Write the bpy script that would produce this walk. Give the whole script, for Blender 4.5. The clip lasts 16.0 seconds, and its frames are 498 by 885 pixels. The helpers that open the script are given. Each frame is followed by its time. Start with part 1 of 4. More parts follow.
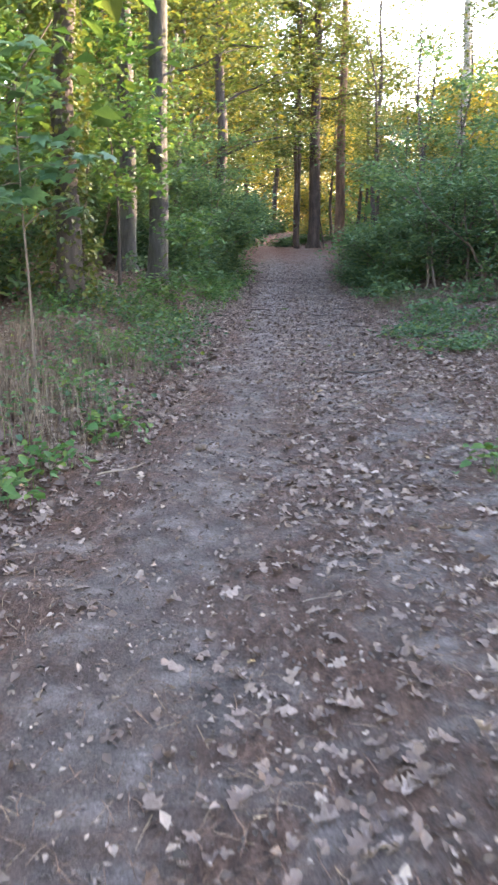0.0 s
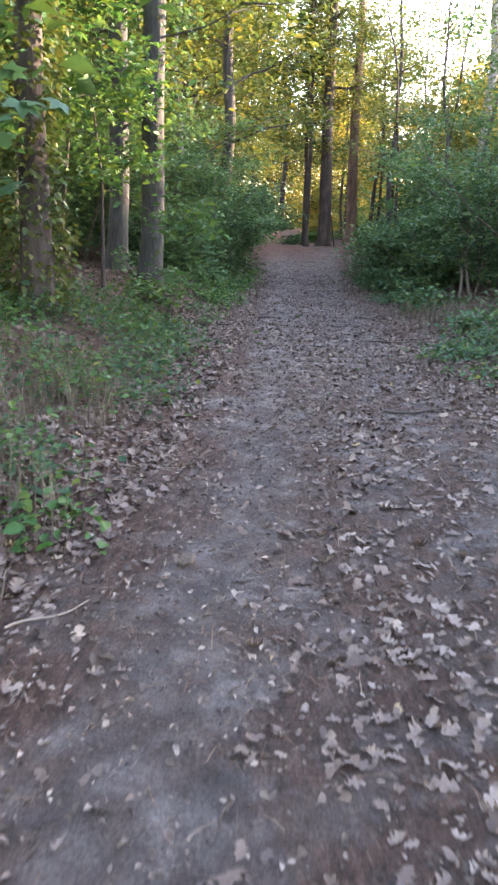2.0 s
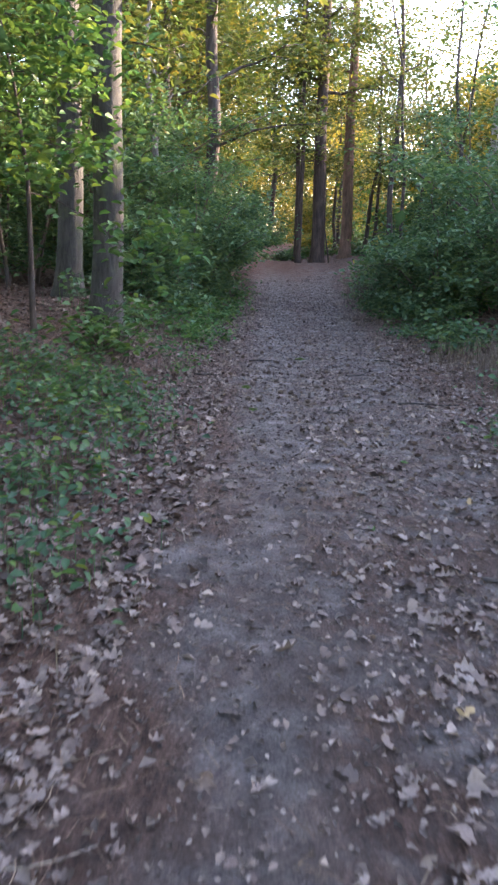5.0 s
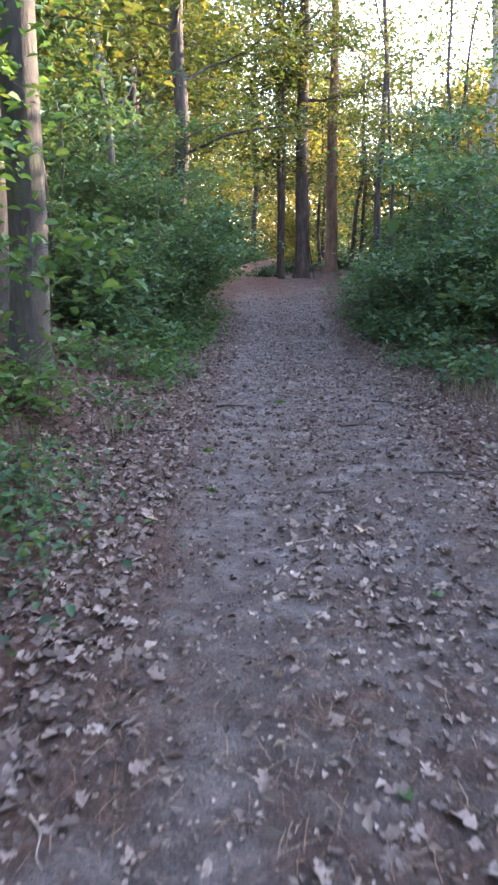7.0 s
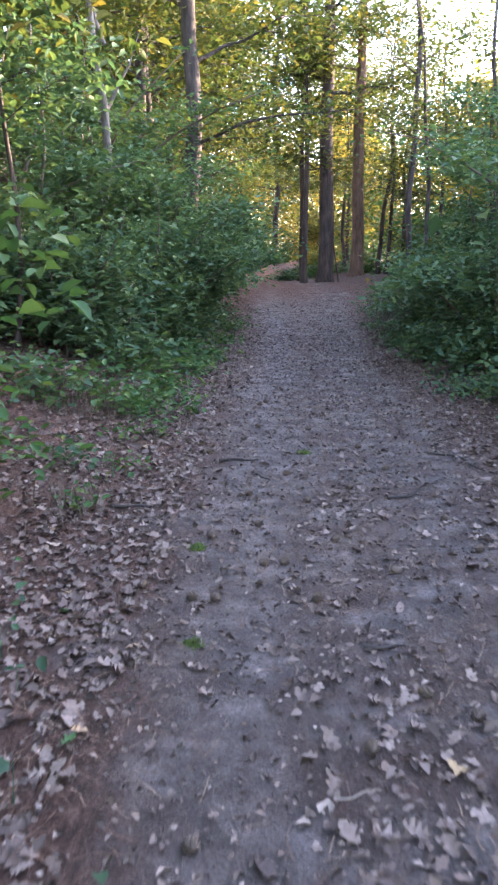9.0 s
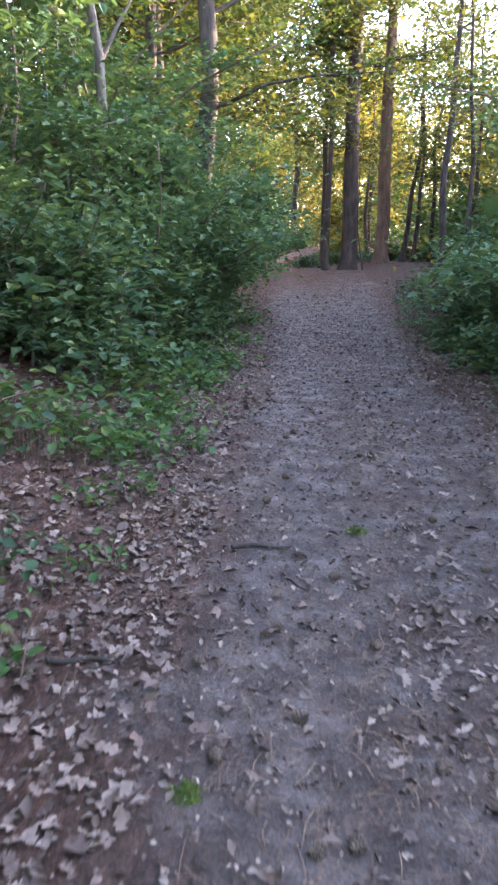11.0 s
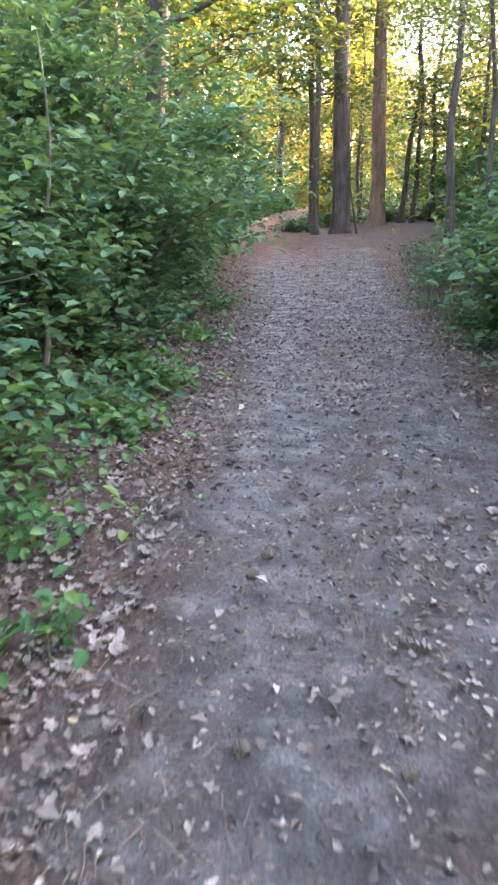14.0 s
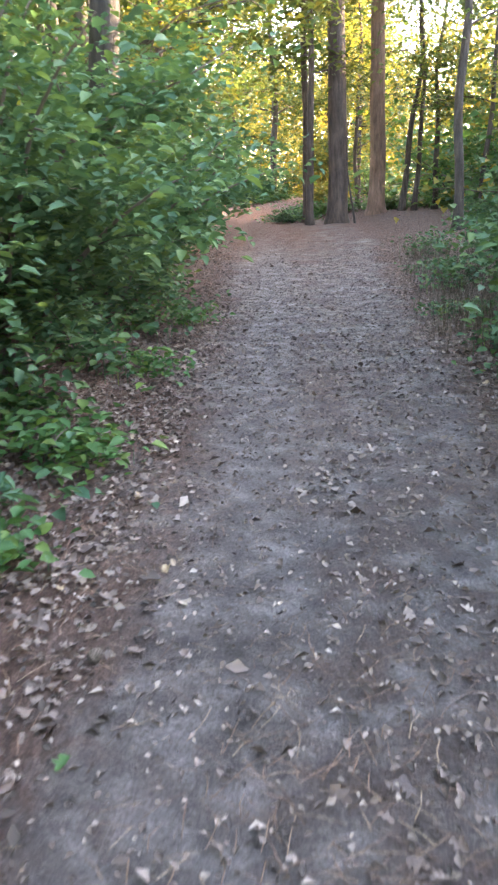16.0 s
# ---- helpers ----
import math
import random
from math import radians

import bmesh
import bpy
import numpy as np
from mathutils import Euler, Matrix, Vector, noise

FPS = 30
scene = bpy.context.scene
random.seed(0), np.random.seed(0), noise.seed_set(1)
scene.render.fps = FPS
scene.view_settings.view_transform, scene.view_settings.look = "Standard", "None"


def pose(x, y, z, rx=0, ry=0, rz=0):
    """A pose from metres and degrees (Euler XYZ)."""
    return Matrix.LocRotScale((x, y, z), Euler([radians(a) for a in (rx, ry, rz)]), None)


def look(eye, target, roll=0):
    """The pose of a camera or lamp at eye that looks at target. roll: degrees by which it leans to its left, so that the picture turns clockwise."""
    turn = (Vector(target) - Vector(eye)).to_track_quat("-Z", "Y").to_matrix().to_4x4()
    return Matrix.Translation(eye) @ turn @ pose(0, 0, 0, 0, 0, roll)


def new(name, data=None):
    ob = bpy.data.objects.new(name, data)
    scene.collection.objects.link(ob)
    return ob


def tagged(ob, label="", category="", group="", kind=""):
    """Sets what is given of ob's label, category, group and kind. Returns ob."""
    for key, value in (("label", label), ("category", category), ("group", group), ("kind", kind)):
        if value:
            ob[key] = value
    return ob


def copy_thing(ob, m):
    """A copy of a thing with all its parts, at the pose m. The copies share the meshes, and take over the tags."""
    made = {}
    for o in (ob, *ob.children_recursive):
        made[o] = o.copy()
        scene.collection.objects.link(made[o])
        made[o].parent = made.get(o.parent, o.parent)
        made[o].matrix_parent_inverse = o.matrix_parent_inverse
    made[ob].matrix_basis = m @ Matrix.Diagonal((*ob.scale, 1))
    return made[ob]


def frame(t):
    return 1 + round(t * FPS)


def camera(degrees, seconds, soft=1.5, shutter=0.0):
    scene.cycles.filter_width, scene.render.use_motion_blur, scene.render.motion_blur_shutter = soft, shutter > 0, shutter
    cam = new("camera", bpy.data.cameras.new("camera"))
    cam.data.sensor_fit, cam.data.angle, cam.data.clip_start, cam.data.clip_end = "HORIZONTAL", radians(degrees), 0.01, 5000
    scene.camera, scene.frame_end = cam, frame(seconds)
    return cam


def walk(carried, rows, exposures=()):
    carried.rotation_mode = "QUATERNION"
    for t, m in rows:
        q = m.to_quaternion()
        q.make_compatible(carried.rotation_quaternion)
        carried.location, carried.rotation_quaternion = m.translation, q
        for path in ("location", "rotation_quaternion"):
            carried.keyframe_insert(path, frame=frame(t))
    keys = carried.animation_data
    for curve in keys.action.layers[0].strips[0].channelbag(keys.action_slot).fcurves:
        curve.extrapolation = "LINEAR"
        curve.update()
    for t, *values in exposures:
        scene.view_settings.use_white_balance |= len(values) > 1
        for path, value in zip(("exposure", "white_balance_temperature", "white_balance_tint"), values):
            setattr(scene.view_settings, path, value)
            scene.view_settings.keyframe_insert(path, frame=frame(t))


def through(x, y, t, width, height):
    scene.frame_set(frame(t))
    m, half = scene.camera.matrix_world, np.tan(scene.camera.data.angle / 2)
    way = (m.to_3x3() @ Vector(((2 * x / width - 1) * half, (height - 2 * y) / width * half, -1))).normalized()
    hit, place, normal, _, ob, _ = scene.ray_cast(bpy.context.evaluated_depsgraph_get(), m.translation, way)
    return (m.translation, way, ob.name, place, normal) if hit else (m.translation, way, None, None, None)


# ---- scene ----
cam = camera(35.2, 16.0, soft=2.4, shutter=0.5)
EXPOSURES = [(0.0, 4.35, 7400, 22), (2.5, 4.2, 7200, 23), (3.5, 3.8, 7000, 24), (6.0, 4.15, 6800, 25), (9.0, 4.35, 6700, 27), (12.5, 4.75, 7000, 25), (13.0, 5.05, 7100, 22), (16.0, 5.2, 7700, 18)]
METRES, EYE, TILT, LEAN, TURN = 16.0, 1.5, -15.5, 0.0, 0.0
ROWS = [
    (0.0, 0.0, 0.0, 0.0, -0.0, 0.0, 0.0),
    (0.5, -0.0044, 0.0321, 0.0056, 0.9, -0.3, -1.61),
    (1.0, -0.004, 0.0645, 0.0137, 0.71, -0.19, -0.46),
    (1.5, -0.0021, 0.0934, 0.0245, 0.8, 0.01, -0.42),
    (2.0, -0.0039, 0.1256, 0.0318, 0.08, -0.24, -1.16),
    (2.5, -0.0006, 0.1567, 0.0385, -1.01, -0.03, -0.01),
    (3.0, -0.0009, 0.1839, 0.0479, -0.88, -0.62, -0.73),
    (3.5, -0.0059, 0.215, 0.0573, -0.79, -1.09, -1.31),
    (6.0, -0.0012, 0.3649, 0.0972, -1.12, 2.12, 0.07),
    (6.5, 0.004, 0.3958, 0.104, -1.55, 2.23, 0.82),
    (7.0, 0.0094, 0.4249, 0.1143, -1.36, 1.87, 0.73),
    (7.5, 0.0115, 0.4564, 0.124, -1.48, 1.39, 0.34),
    (8.0, 0.0165, 0.4858, 0.1313, -1.35, 1.23, 0.87),
    (8.5, 0.0164, 0.5142, 0.1378, -1.18, 1.58, -0.23),
    (9.0, 0.016, 0.5425, 0.1473, 0.14, 2.04, 0.3),
    (11.5, 0.0101, 0.6908, 0.1869, 1.04, 0.67, -0.96),
    (12.0, 0.0138, 0.7201, 0.1927, 0.65, 0.25, 0.16),
    (12.5, 0.0157, 0.7475, 0.2008, 1.05, -0.74, -0.62),
    (13.0, 0.0167, 0.7799, 0.2107, 0.7, -0.91, -0.79),
    (13.5, 0.0222, 0.8113, 0.2191, -0.06, -1.27, 0.95),
    (14.0, 0.0232, 0.8418, 0.2255, 0.51, -1.45, 0.79),
    (14.5, 0.0277, 0.8728, 0.2345, 0.61, -1.25, 1.52),
    (15.0, 0.0323, 0.9008, 0.2443, 0.66, -1.56, 1.95),
    (15.5, 0.0331, 0.9313, 0.2505, 0.5, -1.81, 0.81),
    (16.0, 0.0387, 0.9599, 0.2573, 0.59, -2.17, 1.71),
]
walk(cam, [(t, pose(0, 0, EYE, TILT, LEAN, TURN) @ pose(METRES * x, METRES * y, METRES * z, 90 + pitch, roll, yaw)) for t, x, y, z, yaw, pitch, roll in ROWS], EXPOSURES)

# ---- daylight: low evening sun from ahead on the right, sky above ----
SUN_AZ, SUN_EL = 62.0, 17.0      # degrees clockwise from the way ahead, degrees up
world = bpy.data.worlds.new("sky")
scene.world = world
world.use_nodes = True
wn = world.node_tree.nodes
sky = wn.new("ShaderNodeTexSky")
sky.sky_type, sky.sun_disc = "NISHITA", False
sky.sun_elevation, sky.sun_rotation = radians(SUN_EL), radians(SUN_AZ)
wn["Background"].inputs["Strength"].default_value = 0.15
world.node_tree.links.new(sky.outputs[0], wn["Background"].inputs["Color"])
sun_data = bpy.data.lights.new("sun", "SUN")
sun_data.energy, sun_data.angle, sun_data.color = 2.3, radians(0.6), (1.0, 0.84, 0.6)
sun = new("sun", sun_data)
sa, se = radians(SUN_AZ), radians(SUN_EL)
sun_way = Vector((math.sin(sa) * math.cos(se), math.cos(sa) * math.cos(se), math.sin(se)))
sun.matrix_world = look(sun_way * 60, (0, 0, 0))

rng = np.random.default_rng(7)


# ---- materials ----
def shader(name):
    m = bpy.data.materials.new(name)
    m.use_nodes = True
    return m, m.node_tree, m.node_tree.nodes["Principled BSDF"]


def node(tree, kind, **inputs):
    n = tree.nodes.new(kind)
    for k, v in inputs.items():
        n.inputs[k.replace("_", " ")].default_value = v
    return n


def ramp(tree, fac, stops):
    r = tree.nodes.new("ShaderNodeValToRGB")
    els = r.color_ramp.elements
    while len(els) < len(stops):
        els.new(0.5)
    for e, (p, c) in zip(els, stops):
        e.position, e.color = p, (*c, 1)
    tree.links.new(fac, r.inputs[0])
    return r.outputs[0]


def mixed(tree, fac, a, b, blend="MIX"):
    m = tree.nodes.new("ShaderNodeMix")
    m.data_type, m.blend_type = "RGBA", blend
    for sock, v in ((0, fac), (6, a), (7, b)):
        if isinstance(v, bpy.types.NodeSocket):
            tree.links.new(v, m.inputs[sock])
        elif sock:
            m.inputs[sock].default_value = (*v, 1)
        else:
            m.inputs[0].default_value = v
    return m.outputs[2]


def noise_of(tree, scale, detail=6, rough=0.6, coord=None, stretch=None):
    n = node(tree, "ShaderNodeTexNoise", Scale=scale, Detail=detail, Roughness=rough)
    src = coord
    if src is None:
        src = tree.nodes.new("ShaderNodeTexCoord").outputs["Object"]
    if stretch:
        mp = tree.nodes.new("ShaderNodeMapping")
        mp.inputs["Scale"].default_value = stretch
        tree.links.new(src, mp.inputs[0])
        src = mp.outputs[0]
    tree.links.new(src, n.inputs["Vector"])
    return n.outputs["Fac"]


def bump(tree, bsdf, height, strength, dist):
    b = node(tree, "ShaderNodeBump", Strength=strength, Distance=dist)
    tree.links.new(height, b.inputs["Height"])
    tree.links.new(b.outputs[0], bsdf.inputs["Normal"])


def leaf_material(name, stops, through=0.45, rough=0.55, glow=1.6, turning=0.5):
    """Thin leaf: gloss and colour on its face, light let through it."""
    m, t, p = shader(name)
    geo = t.nodes.new("ShaderNodeNewGeometry")
    c = ramp(t, geo.outputs["Random Per Island"], stops)
    patch = noise_of(t, 0.9, 3, 0.5, geo.outputs["Position"])
    c = mixed(t, ramp(t, patch, [(0.35, (0, 0, 0)), (0.7, (turning, turning, turning))]), c, (0.16, 0.18, 0.045))
    vein = noise_of(t, 40, 3, 0.6)
    c = mixed(t, 0.35, c, ramp(t, vein, [(0.3, (0.45, 0.45, 0.45)), (0.7, (1, 1, 1))]), "MULTIPLY")
    t.links.new(c, p.inputs["Base Color"])
    p.inputs["Roughness"].default_value = rough
    p.inputs["Specular IOR Level"].default_value = 0.22
    tr = t.nodes.new("ShaderNodeBsdfTranslucent")
    t.links.new(mixed(t, 1.0, c, (glow * 0.95, glow * 0.9, glow * 0.5), "MULTIPLY"), tr.inputs[0])
    mx = node(t, "ShaderNodeMixShader", Fac=through)
    t.links.new(p.outputs[0], mx.inputs[1])
    t.links.new(tr.outputs[0], mx.inputs[2])
    t.links.new(mx.outputs[0], t.nodes["Material Output"].inputs["Surface"])
    return m


def bark_material(name, dark, light, moss=0.0, scale=1.0):
    m, t, p = shader(name)
    tc = t.nodes.new("ShaderNodeTexCoord").outputs["Object"]
    furrow = noise_of(t, 14 * scale, 8, 0.7, tc, (1, 1, 0.16))
    wide = noise_of(t, 1.7, 4, 0.6, tc)
    c = ramp(t, furrow, [(0.32, dark), (0.68, light)])
    c = mixed(t, ramp(t, wide, [(0.4, (0, 0, 0)), (0.75, (0.6, 0.6, 0.6))]), c, tuple(0.6 * v for v in dark))
    if moss:
        green = noise_of(t, 3.2, 5, 0.7, tc)
        c = mixed(t, ramp(t, green, [(0.5, (0, 0, 0)), (0.7, (moss, moss, moss))]), c, (0.09, 0.11, 0.05))
    t.links.new(c, p.inputs["Base Color"])
    p.inputs["Roughness"].default_value = 0.93
    bump(t, p, furrow, 0.9, 0.03)
    return m


def plain_material(name, stops, rough=0.8, scale=9.0):
    m, t, p = shader(name)
    geo = t.nodes.new("ShaderNodeNewGeometry")
    c = ramp(t, geo.outputs["Random Per Island"], stops)
    grain = noise_of(t, scale * 8, 4, 0.6, geo.outputs["Position"])
    c = mixed(t, 0.5, c, ramp(t, grain, [(0.3, (0.5, 0.5, 0.5)), (0.7, (1, 1, 1))]), "MULTIPLY")
    t.links.new(c, p.inputs["Base Color"])
    p.inputs["Roughness"].default_value = rough
    return m


def dry_leaf_material():
    m, t, p = shader("dry_leaf")
    geo, info = t.nodes.new("ShaderNodeNewGeometry"), t.nodes.new("ShaderNodeObjectInfo")
    mixer = t.nodes.new("ShaderNodeMath")
    mixer.operation = "ADD"
    t.links.new(geo.outputs["Random Per Island"], mixer.inputs[0])
    t.links.new(info.outputs["Random"], mixer.inputs[1])
    fr = t.nodes.new("ShaderNodeMath")
    fr.operation = "FRACT"
    t.links.new(mixer.outputs[0], fr.inputs[0])
    c = ramp(t, fr.outputs[0], [(0.0, (0.07, 0.045, 0.038)), (0.35, (0.14, 0.092, 0.074)), (0.7, (0.2, 0.143, 0.118)), (0.95, (0.28, 0.21, 0.176)), (0.99, (0.35, 0.27, 0.225)), (1.0, (0.38, 0.25, 0.12))])
    spots = noise_of(t, 70, 4, 0.65, geo.outputs["Position"])
    c = mixed(t, 0.6, c, ramp(t, spots, [(0.3, (0.42, 0.4, 0.4)), (0.65, (1, 1, 1))]), "MULTIPLY")
    t.links.new(c, p.inputs["Base Color"])
    p.inputs["Roughness"].default_value = 0.66
    bump(t, p, spots, 0.6, 0.006)
    return m


def ground_material():
    m, t, p = shader("forest_soil")
    tc = t.nodes.new("ShaderNodeTexCoord").outputs["Object"]
    at = t.nodes.new("ShaderNodeAttribute")
    at.attribute_name = "trodden"
    needles = t.nodes.new("ShaderNodeAttribute")
    needles.attribute_name = "needles"
    sandy = t.nodes.new("ShaderNodeAttribute")
    sandy.attribute_name = "sandy"
    broad, mid, fine = noise_of(t, 0.8, 5, 0.6, tc), noise_of(t, 5.0, 7, 0.65, tc), noise_of(t, 85, 8, 0.8, tc)
    streak = noise_of(t, 26, 6, 0.7, tc, (1.0, 0.35, 1))
    sand = ramp(t, mid, [(0.28, (0.085, 0.07, 0.068)), (0.5, (0.195, 0.162, 0.154)), (0.72, (0.4, 0.35, 0.338))])
    duff = ramp(t, streak, [(0.3, (0.035, 0.02, 0.016)), (0.5, (0.125, 0.067, 0.05)), (0.72, (0.27, 0.16, 0.122))])
    red = ramp(t, streak, [(0.3, (0.1, 0.042, 0.026)), (0.7, (0.29, 0.13, 0.08))])
    wob = t.nodes.new("ShaderNodeMath")
    wob.operation = "MULTIPLY_ADD"
    t.links.new(broad, wob.inputs[0])
    wob.inputs[1].default_value = 1.5
    t.links.new(at.outputs["Fac"], wob.inputs[2])
    worn = ramp(t, wob.outputs[0], [(0.55, (0, 0, 0)), (0.95, (1, 1, 1))])
    c = mixed(t, worn, duff, sand)
    patch = noise_of(t, 2.3, 6, 0.7, tc)
    strewn = mixed(t, ramp(t, patch, [(0.42, (0, 0, 0)), (0.55, (0.9, 0.9, 0.9))]), c, duff)
    c = mixed(t, sandy.outputs["Fac"], strewn, c)
    c = mixed(t, needles.outputs["Fac"], c, red)
    c = mixed(t, 0.75, c, ramp(t, fine, [(0.36, (0.18, 0.17, 0.17)), (0.64, (1.3, 1.3, 1.3))]), "MULTIPLY")
    t.links.new(c, p.inputs["Base Color"])
    p.inputs["Roughness"].default_value = 0.85
    p.inputs["Specular IOR Level"].default_value = 0.3
    add = t.nodes.new("ShaderNodeMath")
    t.links.new(mid, add.inputs[0])
    t.links.new(fine, add.inputs[1])
    bump(t, p, add.outputs[0], 1.0, 0.04)
    return m


GREEN = [(0.0, (0.035, 0.085, 0.055)), (0.5, (0.06, 0.13, 0.075)), (0.9, (0.095, 0.17, 0.07)), (1.0, (0.17, 0.2, 0.04))]
M_BUSH = leaf_material("bush_leaf", GREEN, 0.36, 0.58, 1.45, 0.1)
M_FRESH = leaf_material("fresh_leaf", [(0, (0.04, 0.12, 0.04)), (0.6, (0.065, 0.15, 0.055)), (1, (0.13, 0.2, 0.05))], 0.36, 0.5, 1.4, 0.12)
M_OAK = leaf_material("oak_leaf", [(0, (0.04, 0.08, 0.03)), (0.5, (0.07, 0.105, 0.036)), (0.85, (0.12, 0.13, 0.04)), (1, (0.2, 0.165, 0.045))], 0.34, 0.55, 1.45, 0.2)
M_GOLD = leaf_material("yellowing_leaf", [(0, (0.08, 0.11, 0.035)), (0.5, (0.17, 0.155, 0.04)), (1, (0.34, 0.23, 0.05))], 0.46, 0.5, 1.7)
M_THICKET = leaf_material("thicket_leaf", [(0, (0.045, 0.11, 0.07)), (0.6, (0.08, 0.16, 0.085)), (1, (0.12, 0.19, 0.07))], 0.34, 0.6, 1.45, 0.06)
M_TEAL = leaf_material("broad_leaf", [(0, (0.045, 0.12, 0.07)), (1, (0.08, 0.17, 0.1))], 0.4, 0.45, 1.4, 0.1)
M_PINE = leaf_material("pine_needles", [(0, (0.03, 0.055, 0.025)), (1, (0.07, 0.09, 0.03))], 0.3, 0.6)
M_IVY = leaf_material("ivy_leaf", [(0, (0.03, 0.07, 0.025)), (0.7, (0.07, 0.1, 0.03)), (1, (0.16, 0.14, 0.05))], 0.3, 0.35)
M_STRAW = plain_material("dry_stalk", [(0, (0.07, 0.05, 0.036)), (0.6, (0.14, 0.105, 0.076)), (1, (0.25, 0.2, 0.145))])
M_NEEDLE = plain_material("fallen_needle", [(0, (0.1, 0.055, 0.035)), (0.7, (0.22, 0.12, 0.075)), (1, (0.36, 0.25, 0.16))])
# Leaf and bark tones; the darkest also paint small shadows among curled leaves.
M_CRUMB = plain_material("leaf_crumb", [(0, (0.035, 0.024, 0.019)), (0.4, (0.09, 0.06, 0.048)), (0.8, (0.2, 0.143, 0.117)), (1, (0.36, 0.28, 0.235))], 0.75)
M_TWIG = plain_material("twig_bark", [(0, (0.06, 0.045, 0.038)), (1, (0.17, 0.135, 0.11))], 0.9)
M_STICK = plain_material("dead_stick", [(0, (0.028, 0.022, 0.02)), (1, (0.05, 0.04, 0.036))], 0.9)
M_PALE_STICK = plain_material("pale_dead_stick", [(0, (0.26, 0.2, 0.16)), (1, (0.34, 0.27, 0.22))], 0.9)
M_CONE = plain_material("cone_scale", [(0, (0.06, 0.042, 0.032)), (1, (0.14, 0.1, 0.075))], 0.85)
M_MOSS = plain_material("moss", [(0, (0.05, 0.1, 0.02)), (1, (0.14, 0.2, 0.04))], 0.95)
M_OAKBARK = bark_material("grey_bark", (0.026, 0.024, 0.022), (0.085, 0.08, 0.075), 0.7, 1.8)
M_DARKBARK = bark_material("dark_bark", (0.025, 0.02, 0.018), (0.11, 0.085, 0.075))
M_PINEBARK = bark_material("pine_bark", (0.022, 0.016, 0.014), (0.12, 0.08, 0.066), 0.0, 0.7)
M_REDBARK = bark_material("reddish_pine_bark", (0.06, 0.035, 0.025), (0.24, 0.14, 0.1), 0.0, 0.7)
M_DEADWOOD = bark_material("weathered_dead_wood", (0.06, 0.05, 0.042), (0.24, 0.21, 0.18))
# Pine bark lightened in its colour to show sun falling on the trunks.
M_SUNBARK = bark_material("sunlit_bark", (0.14, 0.12, 0.1), (0.42, 0.37, 0.32))
M_DRY, M_SOIL = dry_leaf_material(), ground_material()


# ---- plan of the path and lie of the land ----
LEFT = np.array([(-40, -1.4), (0, -1.3), (3.6, -1.2), (4.5, -1.0), (6.2, -0.72), (9.5, -0.45), (13, -0.28), (17, -0.1), (20, 0.05), (25, 0.2), (30, 0.2), (37, -0.1), (46, -0.9), (55, -1.7), (75, -3.0), (95, -8)])
RIGHT = np.array([(-40, 1.5), (0, 1.6), (6, 1.9), (9, 1.75), (12, 1.75), (16, 2.0), (21, 2.15), (26, 2.5), (33, 3.3), (41, 3.4), (46, 2.3), (52, 1.0), (60, -0.4), (75, -1.6), (95, -6)])


def step(a, b, v):
    s = np.clip((v - a) / (b - a), 0, 1)
    return s * s * (3 - 2 * s)


def left_edge(y):
    return np.interp(y, LEFT[:, 0], LEFT[:, 1])


def right_edge(y):
    return np.interp(y, RIGHT[:, 0], RIGHT[:, 1])


def land(x, y):
    x, y = np.asarray(x, float), np.asarray(y, float)
    dl, dr = left_edge(y) - x, x - right_edge(y)
    z = 0.38 * step(24, 41, y) + 0.3 * step(42, 60, y)
    z = z + 0.62 * step(0.25, 2.1, dl) * step(5, 13, y) + 0.12 * step(0.0, 0.8, dl) * (1 - step(5, 13, y)) + 0.3 * step(2, 6, dl)
    z = z + 0.22 * step(0.2, 2.4, dr)
    z = z - 0.025 * step(0.1, 0.7, -dl) * step(0.1, 0.7, -dr)
    return z + 0.012 * np.sin(3.1 * x + 1.3 * y) * np.sin(2.3 * y - 1.7 * x) + 0.007 * np.sin(9 * x + 4 * y) * np.sin(7.7 * y - 3 * x)


def land_at(x, y):
    return float(land(x, y))


# ---- mesh helpers ----
def mesh_from(name, verts, quads=None, tris=None, smooth=False):
    """A mesh from arrays of corners, four-sided and three-sided faces."""
    me = bpy.data.meshes.new(name)
    verts = np.asarray(verts, np.float32)
    loops, starts, at = [], [], 0
    for f, n in ((quads, 4), (tris, 3)):
        if f is not None and len(f):
            f = np.asarray(f, np.int32)
            loops.append(f.ravel())
            starts.append(at + n * np.arange(len(f)))
            at += f.size
    loops, starts = np.concatenate(loops), np.concatenate(starts)
    me.vertices.add(len(verts))
    me.vertices.foreach_set("co", verts.ravel())
    me.loops.add(len(loops))
    me.loops.foreach_set("vertex_index", loops.astype(np.int32))
    me.polygons.add(len(starts))
    me.polygons.foreach_set("loop_start", starts.astype(np.int32))
    if smooth:
        me.polygons.foreach_set("use_smooth", np.ones(len(starts), bool))
    me.update(calc_edges=True)
    return me


def part(name, me, material, parent, label=""):
    ob = new(name, me)
    if not me.materials:
        me.materials.append(material)
    ob.parent = parent
    return tagged(ob, label) if label else ob


def thing(name, x, y, label, category, group="", z=None, kind=""):
    ob = new(name)
    ob.empty_display_size = 0.2
    ob.location = (x, y, land_at(x, y) if z is None else z)
    return tagged(ob, label, category, group, kind)


def unit(v):
    return v / np.maximum(np.linalg.norm(v, axis=1, keepdims=True), 1e-9)


